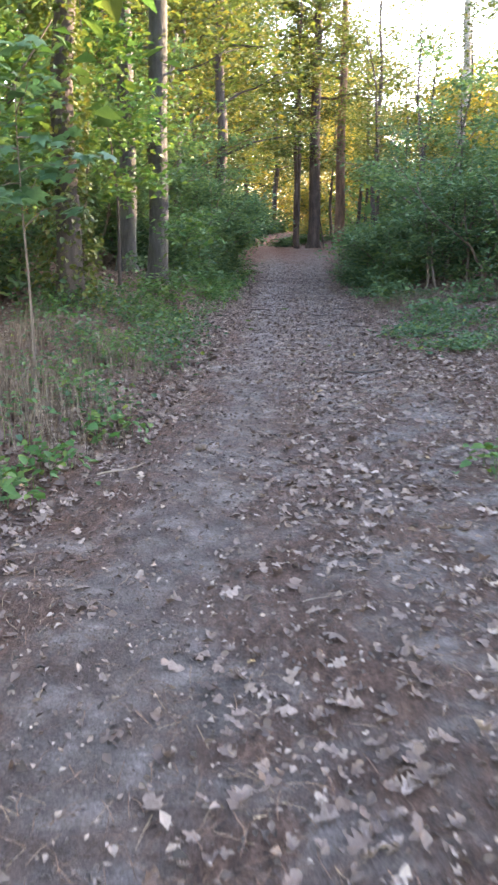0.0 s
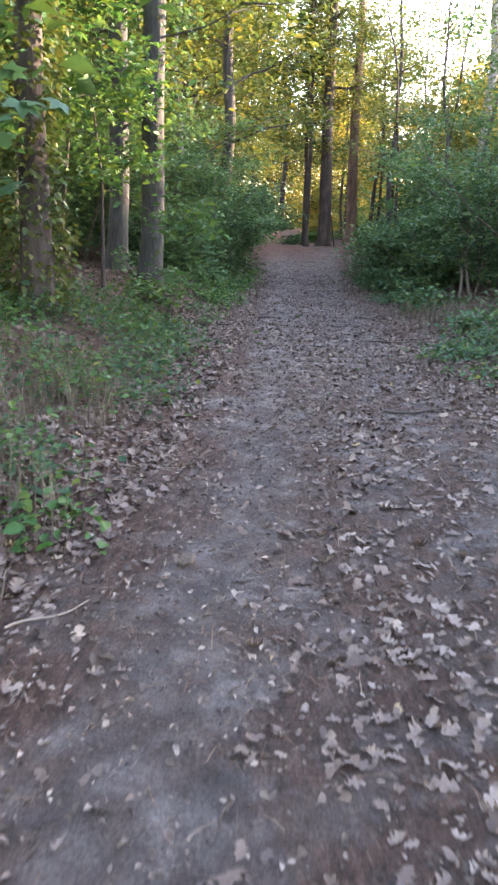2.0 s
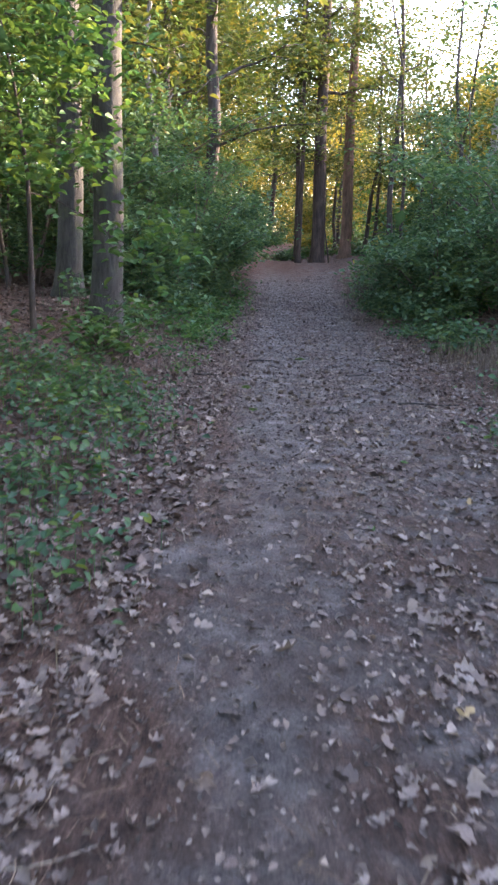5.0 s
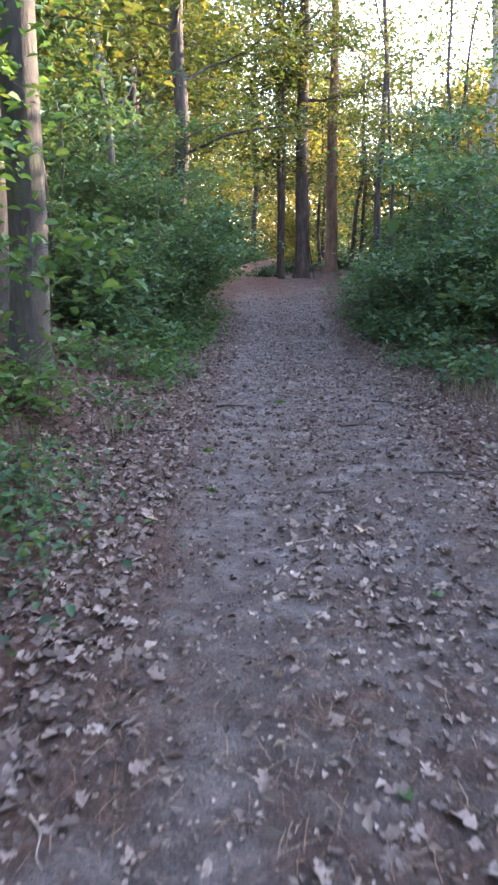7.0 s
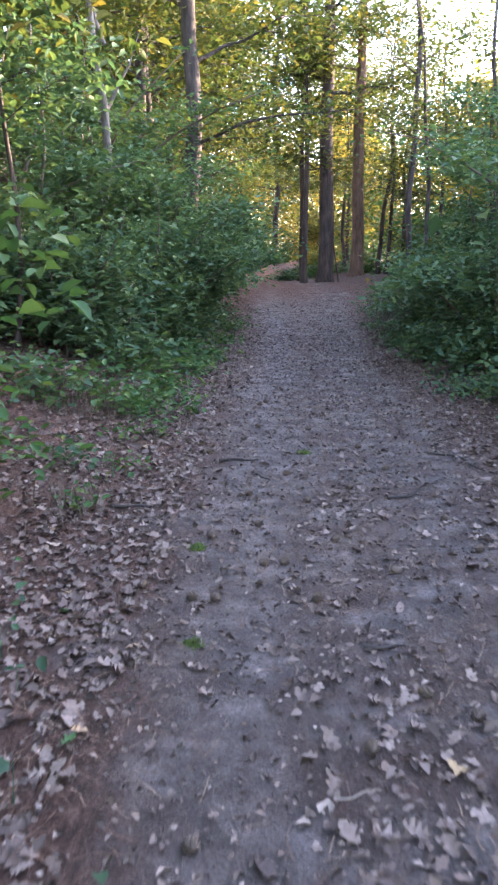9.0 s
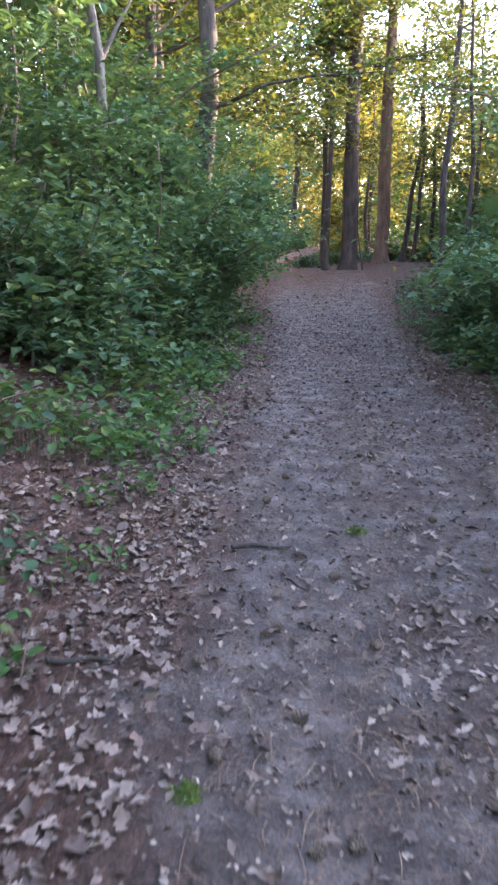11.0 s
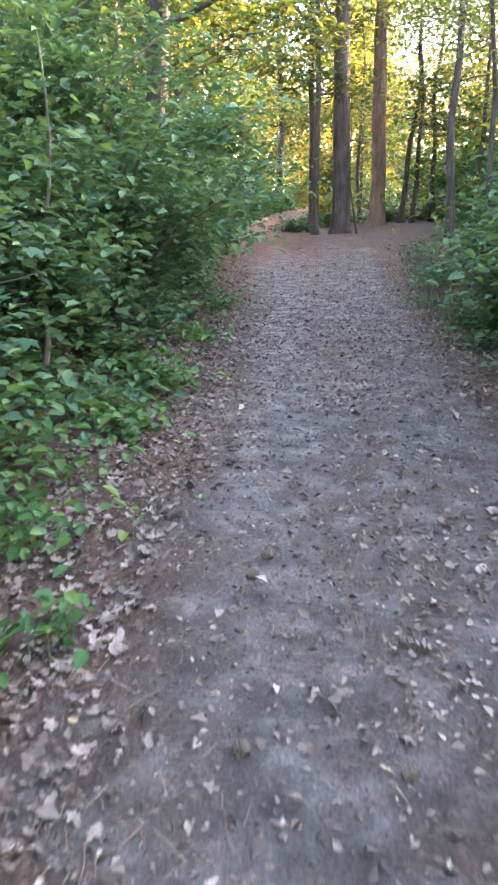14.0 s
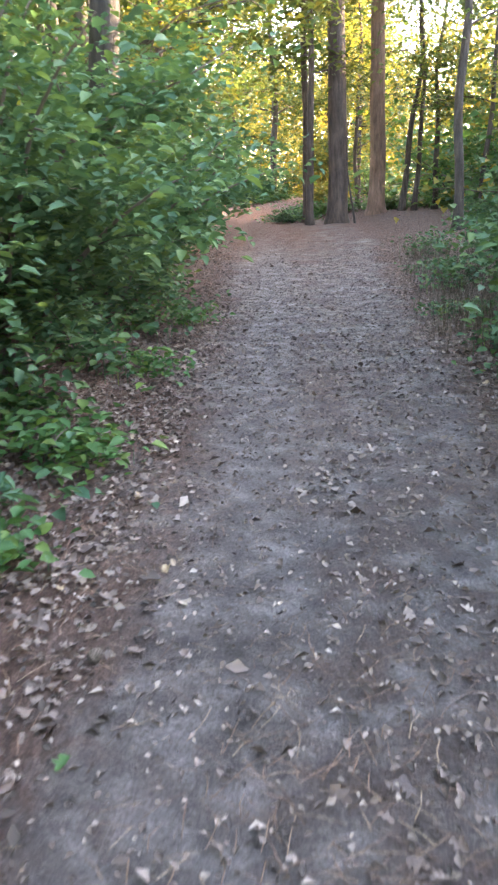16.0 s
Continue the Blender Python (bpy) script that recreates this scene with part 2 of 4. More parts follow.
def leaf_mesh(name, at, size, tilt=0.6, width=0.55, along=None, far=False, fold=0.18):
    """Leaves at the given places: a pointed blade folded on its midrib, lying roughly level, each with its own turn and tilt."""
    n = len(at)
    size = np.broadcast_to(size, n) * rng.uniform(0.65, 1.3, n)
    nor = unit(np.c_[rng.normal(0, tilt, n), rng.normal(0, tilt, n), np.ones(n)])
    if along is None:
        a = rng.uniform(0, 2 * np.pi, n)
        along = np.c_[np.cos(a), np.sin(a), rng.normal(-0.25, 0.3, n)]
    d = unit(along - nor * np.sum(along * nor, 1, keepdims=True))
    s = np.cross(nor, d)
    L, W = size[:, None] * d, (size * width * 0.5)[:, None] * s
    up = (size * fold)[:, None] * nor
    if far:
        v = np.stack([at, at + 0.45 * L + W + up, at + L, at + 0.45 * L - W + up], 1)
        idx = np.arange(n)[:, None] * 4
        return mesh_from(name, v.reshape(-1, 3), None, np.concatenate([idx + [0, 1, 2], idx + [0, 2, 3]]))
    v = np.stack([at, at + 0.28 * L + 0.9 * W + up, at + 0.66 * L + 0.8 * W + 0.8 * up, at + L - 0.3 * up, at + 0.66 * L - 0.8 * W + 0.8 * up, at + 0.28 * L - 0.9 * W + up], 1)
    idx = np.arange(n)[:, None] * 6
    return mesh_from(name, v.reshape(-1, 3), np.concatenate([idx + [0, 1, 2, 3], idx + [0, 3, 4, 5]]))


def tube(paths, sides=6):
    """Tapered limbs: each path is a list of (x, y, z, radius)."""
    V, Q, T, base = [], [], [], 0
    ang = np.arange(sides) * 2 * np.pi / sides
    for path in paths:
        p = np.asarray(path, float)
        ways = unit(np.gradient(p[:, :3], axis=0))
        ref = np.where(np.abs(ways[:, 2:]) > 0.9, [[1.0, 0, 0]], [[0, 0, 1.0]])
        a = unit(np.cross(ways, ref))
        b = np.cross(ways, a)
        ring = p[:, None, :3] + p[:, None, 3:] * (np.cos(ang)[None, :, None] * a[:, None] + np.sin(ang)[None, :, None] * b[:, None])
        k = len(p)
        V.append(ring.reshape(-1, 3))
        i, j = np.meshgrid(np.arange(k - 1), np.arange(sides), indexing="ij")
        q = np.stack([i * sides + j, i * sides + (j + 1) % sides, (i + 1) * sides + (j + 1) % sides, (i + 1) * sides + j], -1).reshape(-1, 4)
        Q.append(q + base)
        for end in (0, k - 1):
            T.append(np.array([[base + end * sides, base + end * sides + j, base + end * sides + j + 1] for j in range(1, sides - 1)]))
        base += k * sides
    return np.concatenate(V), np.concatenate(Q), np.concatenate(T)


def limbs_mesh(name, paths, sides=6):
    v, q, t = tube(paths, sides)
    return mesh_from(name, v, q, t, True)


def trunk_path(height, radius, lean=(0, 0), wander=0.08, flare=1.5, top=0.25):
    zs = np.concatenate([[-0.25, 0.0, 0.15, 0.4, 0.8], np.arange(1.4, height, 0.7), [height]])
    ph = rng.uniform(0, 6, 4)
    x = lean[0] * zs + wander * (np.sin(zs * 0.8 + ph[0]) - np.sin(ph[0])) + 0.4 * wander * (np.sin(2.1 * zs + ph[1]) - np.sin(ph[1]))
    y = lean[1] * zs + wander * (np.sin(zs * 0.7 + ph[2]) - np.sin(ph[2]))
    r = radius * (1 + (flare - 1) * np.exp(-np.maximum(zs, 0) * 5)) * (1 - (1 - top) * np.clip(zs / height, 0, 1) ** 1.1)
    return np.c_[x, y, zs, r]


def branch(start, way, length, radius, droop=0.0, n=6):
    """A bent, tapering branch from a place."""
    p, d, out = np.array(start, float), np.array(way, float), []
    d /= np.linalg.norm(d)
    for i in range(n + 1):
        out.append((*p, radius * (1 - 0.85 * i / n)))
        d = d + rng.normal(0, 0.16, 3) + (0, 0, -droop / n)
        d /= np.linalg.norm(d)
        p = p + d * length / n
    return np.array(out)


def cluster(centres, count, spread, flat=0.5):
    """Places scattered about centres, thicker near each."""
    c = np.asarray(centres)[rng.integers(0, len(centres), count)]
    off = rng.normal(0, 1, (count, 3)) * (spread, spread, spread * flat)
    return c + off


def tree_parts(t, height, radius, material, leaf_mat, leaves, leaf_size, lean=(0, 0), crown_from=0.3, reach=2.2, limbs=14, far=False, wander=0.08, flare=1.5, top=0.25, sides=12, droop=0.15, spread=0.42, needle=False, limb=0.35):
    """Trunk, limbs with twigs, and a loose crown of leaves about the twigs."""
    tp = trunk_path(height, radius, lean, wander, flare, top)
    part("trunk", limbs_mesh("trunk", [tp], sides), material, t)
    paths, tips, twigs = [], [], []
    for i in range(limbs):
        z = height * (crown_from + (0.98 - crown_from) * (i + rng.uniform(0, 1)) / limbs)
        k = [np.interp(z, tp[:, 2], tp[:, j]) for j in range(4)]
        a = i * 2.4 + rng.uniform(-0.5, 0.5)
        ln = reach * rng.uniform(0.6, 1.2) * (1.1 - 0.6 * (z / height))
        b = branch((k[0], k[1], z), (math.cos(a), math.sin(a), rng.uniform(0.0, 0.6)), ln, k[3] * limb, droop)
        paths.append(b)
        tips.extend(b[2:, :3])
        for m in range(3):
            s = b[rng.integers(2, 6), :3]
            w = (math.cos(a + rng.uniform(-1.3, 1.3)), math.sin(a + rng.uniform(-1.3, 1.3)), rng.uniform(-0.2, 0.4))
            tw = branch(s, w, ln * 0.5, k[3] * 0.12, droop, 4)
            twigs.append(tw)
            tips.extend(tw[1:, :3])
    if far and limbs == 16:
        twigs += paths
    else:
        for b in paths:
            part("limb", limbs_mesh("limb", [b], 6), material, t)
    tagged(part("twig_spray", limbs_mesh("twig_spray", twigs, 4), material, t), kind="stuff")
    at = cluster(tips, leaves, spread, 0.6)
    part("crown", leaf_mesh("crown", at, leaf_size, 0.55, 0.16 if needle else 0.6, None, far or t.location.y > 20), leaf_mat, t)
    return t


# ---- ground: one sheet to the horizon ----
def axis(spans):
    return np.unique(np.round(np.concatenate(spans), 3))


gx = axis([np.arange(-4, 5, 0.1), np.arange(-20, 20, 0.6), -20 - np.geomspace(1, 900, 16), 20 + np.geomspace(1, 900, 16)])
gy = axis([np.arange(0.6, 27, 0.12), np.arange(27, 62, 0.4), np.arange(-20, 0.6, 0.7), np.arange(62, 110, 2.0), 110 + np.geomspace(2, 900, 14), -20 - np.geomspace(1, 900, 14)])
GX, GY = np.meshgrid(gx, gy)
GZ = land(GX, GY)
nx, ny = len(gx), len(gy)
ii, jj = np.meshgrid(np.arange(ny - 1), np.arange(nx - 1), indexing="ij")
gq = np.stack([ii * nx + jj, ii * nx + jj + 1, (ii + 1) * nx + jj + 1, (ii + 1) * nx + jj], -1).reshape(-1, 4)
ground_me = mesh_from("ground", np.stack([GX, GY, GZ], -1).reshape(-1, 3), gq, None, True)
ground_me.materials.append(M_SOIL)
wear = np.minimum(GX - left_edge(GY), right_edge(GY) - GX)
a = ground_me.attributes.new("trodden", "FLOAT", "POINT")
across = (GX - left_edge(GY)) / (right_edge(GY) - left_edge(GY))
sandy = step(7.5, 13, GY) * step(0.0, 0.35, wear) * (1 - step(30, 36, GY))
tracks = 0.18 * sandy + 0.55 * np.exp(-((across - 0.27) / 0.1) ** 2) + 0.36 * np.exp(-((across - 0.78) / 0.16) ** 2)
a.data.foreach_set("value", (np.clip(wear / 0.9, -1, 0.0) + tracks * step(-0.1, 0.3, wear)).ravel().astype(np.float32))
a = ground_me.attributes.new("sandy", "FLOAT", "POINT")
a.data.foreach_set("value", np.clip(0.5 * sandy + 0.6 * np.exp(-((across - 0.27) / 0.09) ** 2) * step(0, 0.2, wear), 0, 0.95).ravel().astype(np.float32))
a = ground_me.attributes.new("needles", "FLOAT", "POINT")
a.data.foreach_set("value", (0.9 * step(27, 40, GY) * step(-2, 0.5, wear) * (1 - 0.6 * step(1.2, 3.2, GX)) * (1 - step(62, 80, GY))).ravel().astype(np.float32))
ground = tagged(new("ground", ground_me), "trodden grey-brown forest soil with leaf litter and needles", "ground", kind="structure")


# ---- trees beside the path ----
def oak(x, y, height, radius, **kw):
    label = kw.pop("label", "grey-barked oak with green and yellowing leaves")
    t = thing("oak_tree", x, y, label, "tree", "trees beside the path")
    return tree_parts(t, height, radius, kw.pop("bark", M_OAKBARK), kw.pop("leaf", M_OAK), kw.pop("leaves", 4200), kw.pop("size", 0.12), **kw)


def pine(x, y, height, radius, **kw):
    label = kw.pop("label", "tall straight pine with dark furrowed bark")
    t = thing("pine_tree", x, y, label, "tree", "pines at the bend")
    return tree_parts(t, height, radius, kw.pop("bark", M_PINEBARK), kw.pop("leaf", M_PINE), kw.pop("leaves", 3000), kw.pop("size", 0.3), needle=True, **kw)


ivy_tree = oak(-2.35, 10.5, 11, 0.17, bark=M_DARKBARK, crown_from=0.5, leaves=3200, label="tree with its trunk wrapped in sunlit climbing ivy", reach=2.0)
n = 4200
zz = rng.uniform(0.0, 7.0, n)
aa = rng.uniform(0, 2 * np.pi, n)
rr = 0.2 + np.abs(rng.normal(0.04, 0.05, n)) + 0.05 * np.sin(3 * zz)
part("ivy", leaf_mesh("ivy", np.c_[1.15 * rr * np.cos(aa), rr * np.sin(aa), zz], 0.075, 0.9, 0.8, np.c_[np.cos(aa), np.sin(aa), -1.2 * np.ones(n)]), M_IVY, ivy_tree, "climbing ivy")
oak(-2.4, 15.8, 13, 0.17, crown_from=0.22, lean=(0.015, 0), leaves=5600, top=0.6, wander=0.03, limb=0.16)
oak(-1.62, 14.0, 13, 0.17, crown_from=0.24, lean=(0.045, 0), leaves=4600, top=0.6, wander=0.03, limb=0.14, label="grey smooth-barked oak standing close beside the path")
oak(-1.05, 25.0, 14, 0.18, bark=M_DARKBARK, lean=(0.03, 0.0), crown_from=0.3, reach=3.6, leaves=9500, size=0.14, label="dark leaning oak rising above the hedge")
arm = bpy.data.objects["oak_tree.003"]
part("limb", limbs_mesh("limb", [[(0.12, 0, 3.1, 0.045), (0.6, -0.2, 3.25, 0.035), (1.2, -0.35, 3.5, 0.028), (1.9, -0.4, 3.62, 0.02), (2.6, -0.4, 3.66, 0.012), (3.3, -0.5, 3.7, 0.006)]], 6), M_DARKBARK, arm)
at = cluster([(1.0, -0.3, 3.5), (1.7, -0.3, 3.7), (2.3, -0.4, 3.7), (2.9, -0.4, 3.8), (0.5, -0.2, 3.4)], 420, 0.28, 0.5)
tagged(part("spray", leaf_mesh("spray", at, 0.11, 0.5, 0.6), M_OAK, arm), kind="stuff")
oak(-3.6, 22.0, 13, 0.19, bark=M_DARKBARK, crown_from=0.25, leaf=M_OAK, leaves=5200)
oak(-3.3, 29.0, 14, 0.2, bark=M_DARKBARK, crown_from=0.22, leaf=M_OAK, leaves=6500, label="oak with sunlit yellow autumn leaves")
oak(-3.2, 41.0, 14, 0.17, bark=M_DARKBARK, crown_from=0.25, reach=4.6, limbs=18, leaf=M_GOLD, leaves=6500, size=0.15, label="oak with sunlit yellow autumn leaves")
oak(-5.0, 35.0, 14, 0.2, bark=M_DARKBARK, crown_from=0.2, reach=3.2, leaves=5500, size=0.15)
oak(5.2, 34.0, 13, 0.11, bark=M_DARKBARK, crown_from=0.3, reach=3.4, limbs=17, leaves=6500, size=0.14, label="young oak with yellow-green leaves")
oak(5.2, 51.0, 9, 0.1, bark=M_DARKBARK, crown_from=0.25, reach=2.6, leaf=M_GOLD, leaves=4200, size=0.16, label="young oak with yellow leaves behind the pines")
for x, y, h in ((-3.4, 57, 15), (-0.4, 74, 17), (5.5, 66, 16), (-5.4, 47, 14), (-2.9, 49, 17), (-3.1, 36.5, 15), (1.9, 62, 17)):
    oak(x, y, h, 0.2, bark=M_DARKBARK, crown_from=0.22, reach=4.6, leaves=9500, size=0.24, limbs=18, label="broad olive-leaved oak arching over the far path", far=True, spread=0.6)
oak(6.1, 43.5, 10, 0.09, bark=M_DARKBARK, crown_from=0.28, reach=2.8, leaves=4500, size=0.16, label="young oak with yellow-green leaves")
oak(7.4, 40.0, 9, 0.09, bark=M_DARKBARK, crown_from=0.25, reach=2.8, leaves=4500, size=0.16, label="young oak with yellow-green leaves")
oak(-2.6, 33.0, 14, 0.17, bark=M_DARKBARK, crown_from=0.35, reach=4.8, limbs=20, leaves=11000, size=0.17, label="oak with long limbs reaching over the path")
pine(3.25, 41.0, 19, 0.31, crown_from=0.36, label="thick dark pine standing at the path's bend", limbs=22, flare=1.3, leaves=4200, reach=3.0, wander=0.03)
pine(2.4, 40.8, 13, 0.115, crown_from=0.3, leaves=2800, reach=2.4, wander=0.03)
pine(2.42, 42.6, 15, 0.125, crown_from=0.36, leaves=2600, reach=2.4, wander=0.03)
pine(4.75, 43.0, 20, 0.27, bark=M_REDBARK, crown_from=0.32, label="pine with sunlit reddish bark", reach=2.8, wander=0.03)
for x, y, h, reach, k in ((-2.3, 29.6, 13, 4.2, 8000), (-2.7, 38.4, 15, 5.4, 9500), (-2.2, 45.5, 16, 5.0, 8500)):
    oak(x, y, h, 0.17, bark=M_DARKBARK, crown_from=0.34, reach=reach, limbs=20, leaves=k, size=0.16, label="tall oak with dull olive leaves shading the path")
pine(8.1, 32.0, 17, 0.22, bark=M_SUNBARK, crown_from=0.5, leaves=2200, label="pine painted pale for sun on its bark, against the bright sky")
pine(11.5, 38.0, 18, 0.25, bark=M_SUNBARK, crown_from=0.5, leaves=2200, label="pine painted pale for sun on its bark, against the bright sky")
for x, y, h, r, lean in ((5.75, 43.8, 9, 0.11, (0.04, 0)), (6.95, 44.2, 9, 0.1, (0.05, 0)), (5.3, 26.2, 8, 0.07, (0.0, 0)), (5.8, 26.8, 8, 0.06, (0.03, 0)), (6.3, 26.3, 8, 0.06, (0.06, 0)), (4.7, 28, 8, 0.06, (-0.12, 0))):
    oak(x, y, h, r, bark=M_DARKBARK, crown_from=0.35, lean=lean, leaves=1500, limbs=9, reach=1.3, size=0.11, label="slender young tree with thin dark stem", wander=0.12)
dead = thing("dead_sapling", -2.0, 20.6, "bare pale leaning trunk of a dead sapling", "tree")
part("trunk", limbs_mesh("trunk", [trunk_path(5.2, 0.075, (0.1, 0), 0.16, 1.2, 0.5)], 9), M_DEADWOOD, dead)
part("limb", limbs_mesh("limb", [branch((0.2, 0, 2.6), (0.5, 0, 1), 1.3, 0.04), branch((0.3, 0, 3.6), (-0.5, 0.2, 1), 1.2, 0.035)], 6), M_DEADWOOD, dead)


# ---- bushes: hedge on the bank and thicket opposite ----
def bush(x, y, wide, deep, high, leaves, size, leaf=None, label="dense green undergrowth bush", stems=9, name="bush", group="undergrowth bushes", tilt=0.36):
    t = thing(name, x, y, label, "bush", group)
    paths, tips, twigs = [], [], []
    for i in range(stems):
        sx, sy = rng.uniform(-0.3, 0.3) * wide, rng.uniform(-0.3, 0.3) * deep
        z0 = land_at(x + sx, y + sy) - t.location.z - 0.05
        b = branch((sx, sy, z0), (rng.normal(0, 0.35) * wide / high, rng.normal(0, 0.35) * deep / high, 1), high * rng.uniform(0.6, 1.0), 0.012 + 0.006 * high, 0.2, 7)
        paths.append(b)
        tips.extend(b[2:, :3])
        for m in range(5):
            s = b[rng.integers(1, 7), :3]
            aa = rng.uniform(0, 6.3)
            tw = branch(s, (math.cos(aa) * wide, math.sin(aa) * deep, rng.uniform(0, 0.5)), rng.uniform(0.25, 0.5) * (wide + deep) / 2, 0.007, 0.5, 4)
            twigs.append(tw)
            tips.extend(tw[1:, :3])
    for b in paths:
        part("stem", limbs_mesh("stem", [b], 5), M_TWIG, t)
    tagged(part("twig_spray", limbs_mesh("twig_spray", twigs, 4), M_TWIG, t), kind="stuff")
    at = cluster(tips, leaves, 0.2, 0.38)
    low = land(at[:, 0] + x, at[:, 1] + y) - t.location.z + 0.03
    at[:, 2] = np.maximum(at[:, 2], low + rng.uniform(0, 0.2, leaves))
    part("foliage", leaf_mesh("foliage", at, size * (1.15 if y > 23.5 else 1), tilt, 0.7 if y > 23.5 else 0.62, None, y > 23.5), leaf or M_BUSH, t)
    return t


for x, y, w, d, h, k in ((-1.9, 17.4, 1.5, 1.5, 1.7, 3600), (-1.35, 19.2, 1.3, 1.5, 1.9, 4200), (-2.7, 19.2, 1.8, 1.8, 3.0, 4200), (-1.3, 21.0, 1.3, 1.6, 2.6, 4800), (-2.9, 21.6, 2.0, 2.0, 3.6, 4800), (-1.1, 23.0, 1.2, 1.7, 2.8, 4800), (-2.6, 24.2, 2.0, 2.0, 3.8, 4200), (-0.95, 25.4, 1.2, 1.8, 2.7, 4200), (-1.0, 28.0, 1.2, 2.0, 2.7, 3800), (-2.4, 27.5, 2.0, 2.2, 3.6, 3500), (-1.0, 31.0, 1.3, 2.2, 2.6, 3200), (-1.3, 34.5, 1.4, 2.4, 2.6, 3000), (-2.9, 32.5, 2.2, 2.6, 3.6, 3000), (-1.9, 38.5, 1.8, 2.8, 2.6, 2600), (-3.0, 43.0, 2.2, 3.0, 2.8, 2400), (-4.1, 49.0, 2.6, 3.2, 2.8, 2200), (-3.6, 17.5, 1.8, 1.8, 2.4, 2800), (-4.0, 13.0, 1.8, 2.0, 2.2, 2600), (-3.6, 10.6, 1.4, 1.4, 1.8, 2200)):
    near = 16 < y < 24
    bush(x, y, w, d, h * (1.5 if x < -2 and y > 16 else 1.15), int(k * (2.1 if near else 1.3)), 0.086 if near else 0.11, M_THICKET if int(y) % 2 else M_BUSH)
for x, y, w, d, h, k in ((4.1, 16.8, 2.0, 1.8, 2.3, 4200), (5.6, 15.2, 2.0, 1.8, 2.6, 3600), (3.3, 19.2, 1.5, 1.8, 1.9, 4200), (5.0, 19.5, 2.2, 2.0, 2.8, 4200), (3.4, 22.0, 1.4, 2.0, 1.9, 4000), (5.0, 23.0, 2.2, 2.2, 2.9, 4000), (3.9, 25.5, 1.5, 2.0, 1.9, 3200), (5.6, 27.5, 2.4, 2.4, 2.6, 3200), (4.7, 30.0, 1.5, 2.4, 1.7, 2600), (6.6, 32.0, 2.6, 2.6, 2.6, 2600), (5.5, 35.0, 1.6, 2.8, 1.5, 2200), (7.2, 20.0, 2.4, 2.4, 3.0, 3000), (7.0, 38.5, 2.6, 3.0, 1.9, 2200), (8.6, 27.0, 2.8, 2.8, 2.6, 2400), (7.4, 43.0, 2.4, 3.0, 1.6, 1800)):
    x += 0.15 + 0.75 * float(step(22, 30, y))
    bush(x, y, w, d, h * (0.55 if y > 24 and w < 1.7 else 1.65 if x > 3.9 and y < 24 else 1.2), int(k * 1.2), 0.105, M_THICKET, label="green thicket bush at the edge of the path")
for x, y, w, d, h, k, leaf in ((-1.35, 12.9, 0.6, 0.6, 0.55, 420, M_FRESH), (-1.2, 15.6, 0.8, 1.0, 0.4, 230, M_FRESH), (-0.95, 17.8, 0.6, 1.0, 0.4, 330, M_FRESH), (-0.55, 20.0, 0.5, 0.9, 0.35, 300, M_FRESH), (4.0, 19.0, 0.6, 0.6, 1.0, 420, M_FRESH), (1.2, 60, 3.5, 3, 2.4, 2600, M_FRESH), (-4.2, 62, 4, 3, 2.6, 2600, M_FRESH), (4.2, 52.5, 2, 2, 1.6, 1500, M_GOLD), (0.5, 70, 5, 4, 4.5, 3600, M_FRESH), (5.0, 60, 3, 3, 4.0, 2600, M_GOLD)):
    bush(x, y, w, d, h, k, 0.09 if y < 40 else 0.16, leaf, "bright green low bush with sunlit leaves")

# ---- maple saplings with broad lobed leaves ----
def lobed_leaves(name, at, size):
    """Five-lobed maple leaves, each a fan about its stalk, drooping a little at the tips."""
    n = len(at)
    ang = np.radians([-150, -105, -78, -50, -25, 0, 25, 50, 78, 105, 150])
    rad = np.array([0.3, 0.62, 0.5, 0.92, 0.58, 1.05, 0.58, 0.92, 0.5, 0.62, 0.3])
    turn = rng.uniform(0, 2 * np.pi, n)
    nor = unit(np.c_[rng.normal(0, 0.35, n), rng.normal(0, 0.35, n), np.ones(n)])
    d = unit(np.cross(np.c_[-np.sin(turn), np.cos(turn), 0 * turn], nor))
    c = np.cross(nor, d)
    k = size * rng.uniform(0.6, 1.2, n) * 0.6
    rim = [at + (k * r)[:, None] * (math.cos(a) * d + math.sin(a) * c - 0.22 * r * nor) for a, r in zip(ang, rad)]
    v = np.stack([at] + rim, 1).reshape(-1, 3)
    i = np.arange(n)[:, None] * 12
    return mesh_from(name, v, None, np.concatenate([i + [0, m, m + 1] for m in range(1, 11)]))


def maple(x, y, height, low, leaves, size, lean, reach=0.6):
    sap = thing("maple_sapling", x, y, "maple sapling with broad blue-green lobed leaves", "sapling", "maple saplings")
    tp, tips = trunk_path(height, 0.014, lean, 0.05, 1.2), []
    part("stem", limbs_mesh("stem", [tp], 6), M_TWIG, sap)
    for i in range(13):
        z = low + (height - low) * (i + 0.5) / 13
        k = [np.interp(z, tp[:, 2], tp[:, m]) for m in range(2)]
        b = branch((k[0], k[1], z), (math.cos(i * 2.4), math.sin(i * 2.4), 0.35), reach * rng.uniform(0.6, 1.25), 0.007, 0.35, 5)
        part("limb", limbs_mesh("limb", [b], 5), M_TWIG, sap)
        tips.extend(b[2:, :3])
    part("foliage", lobed_leaves("foliage", cluster(tips, leaves, 0.1), size), M_TEAL, sap)


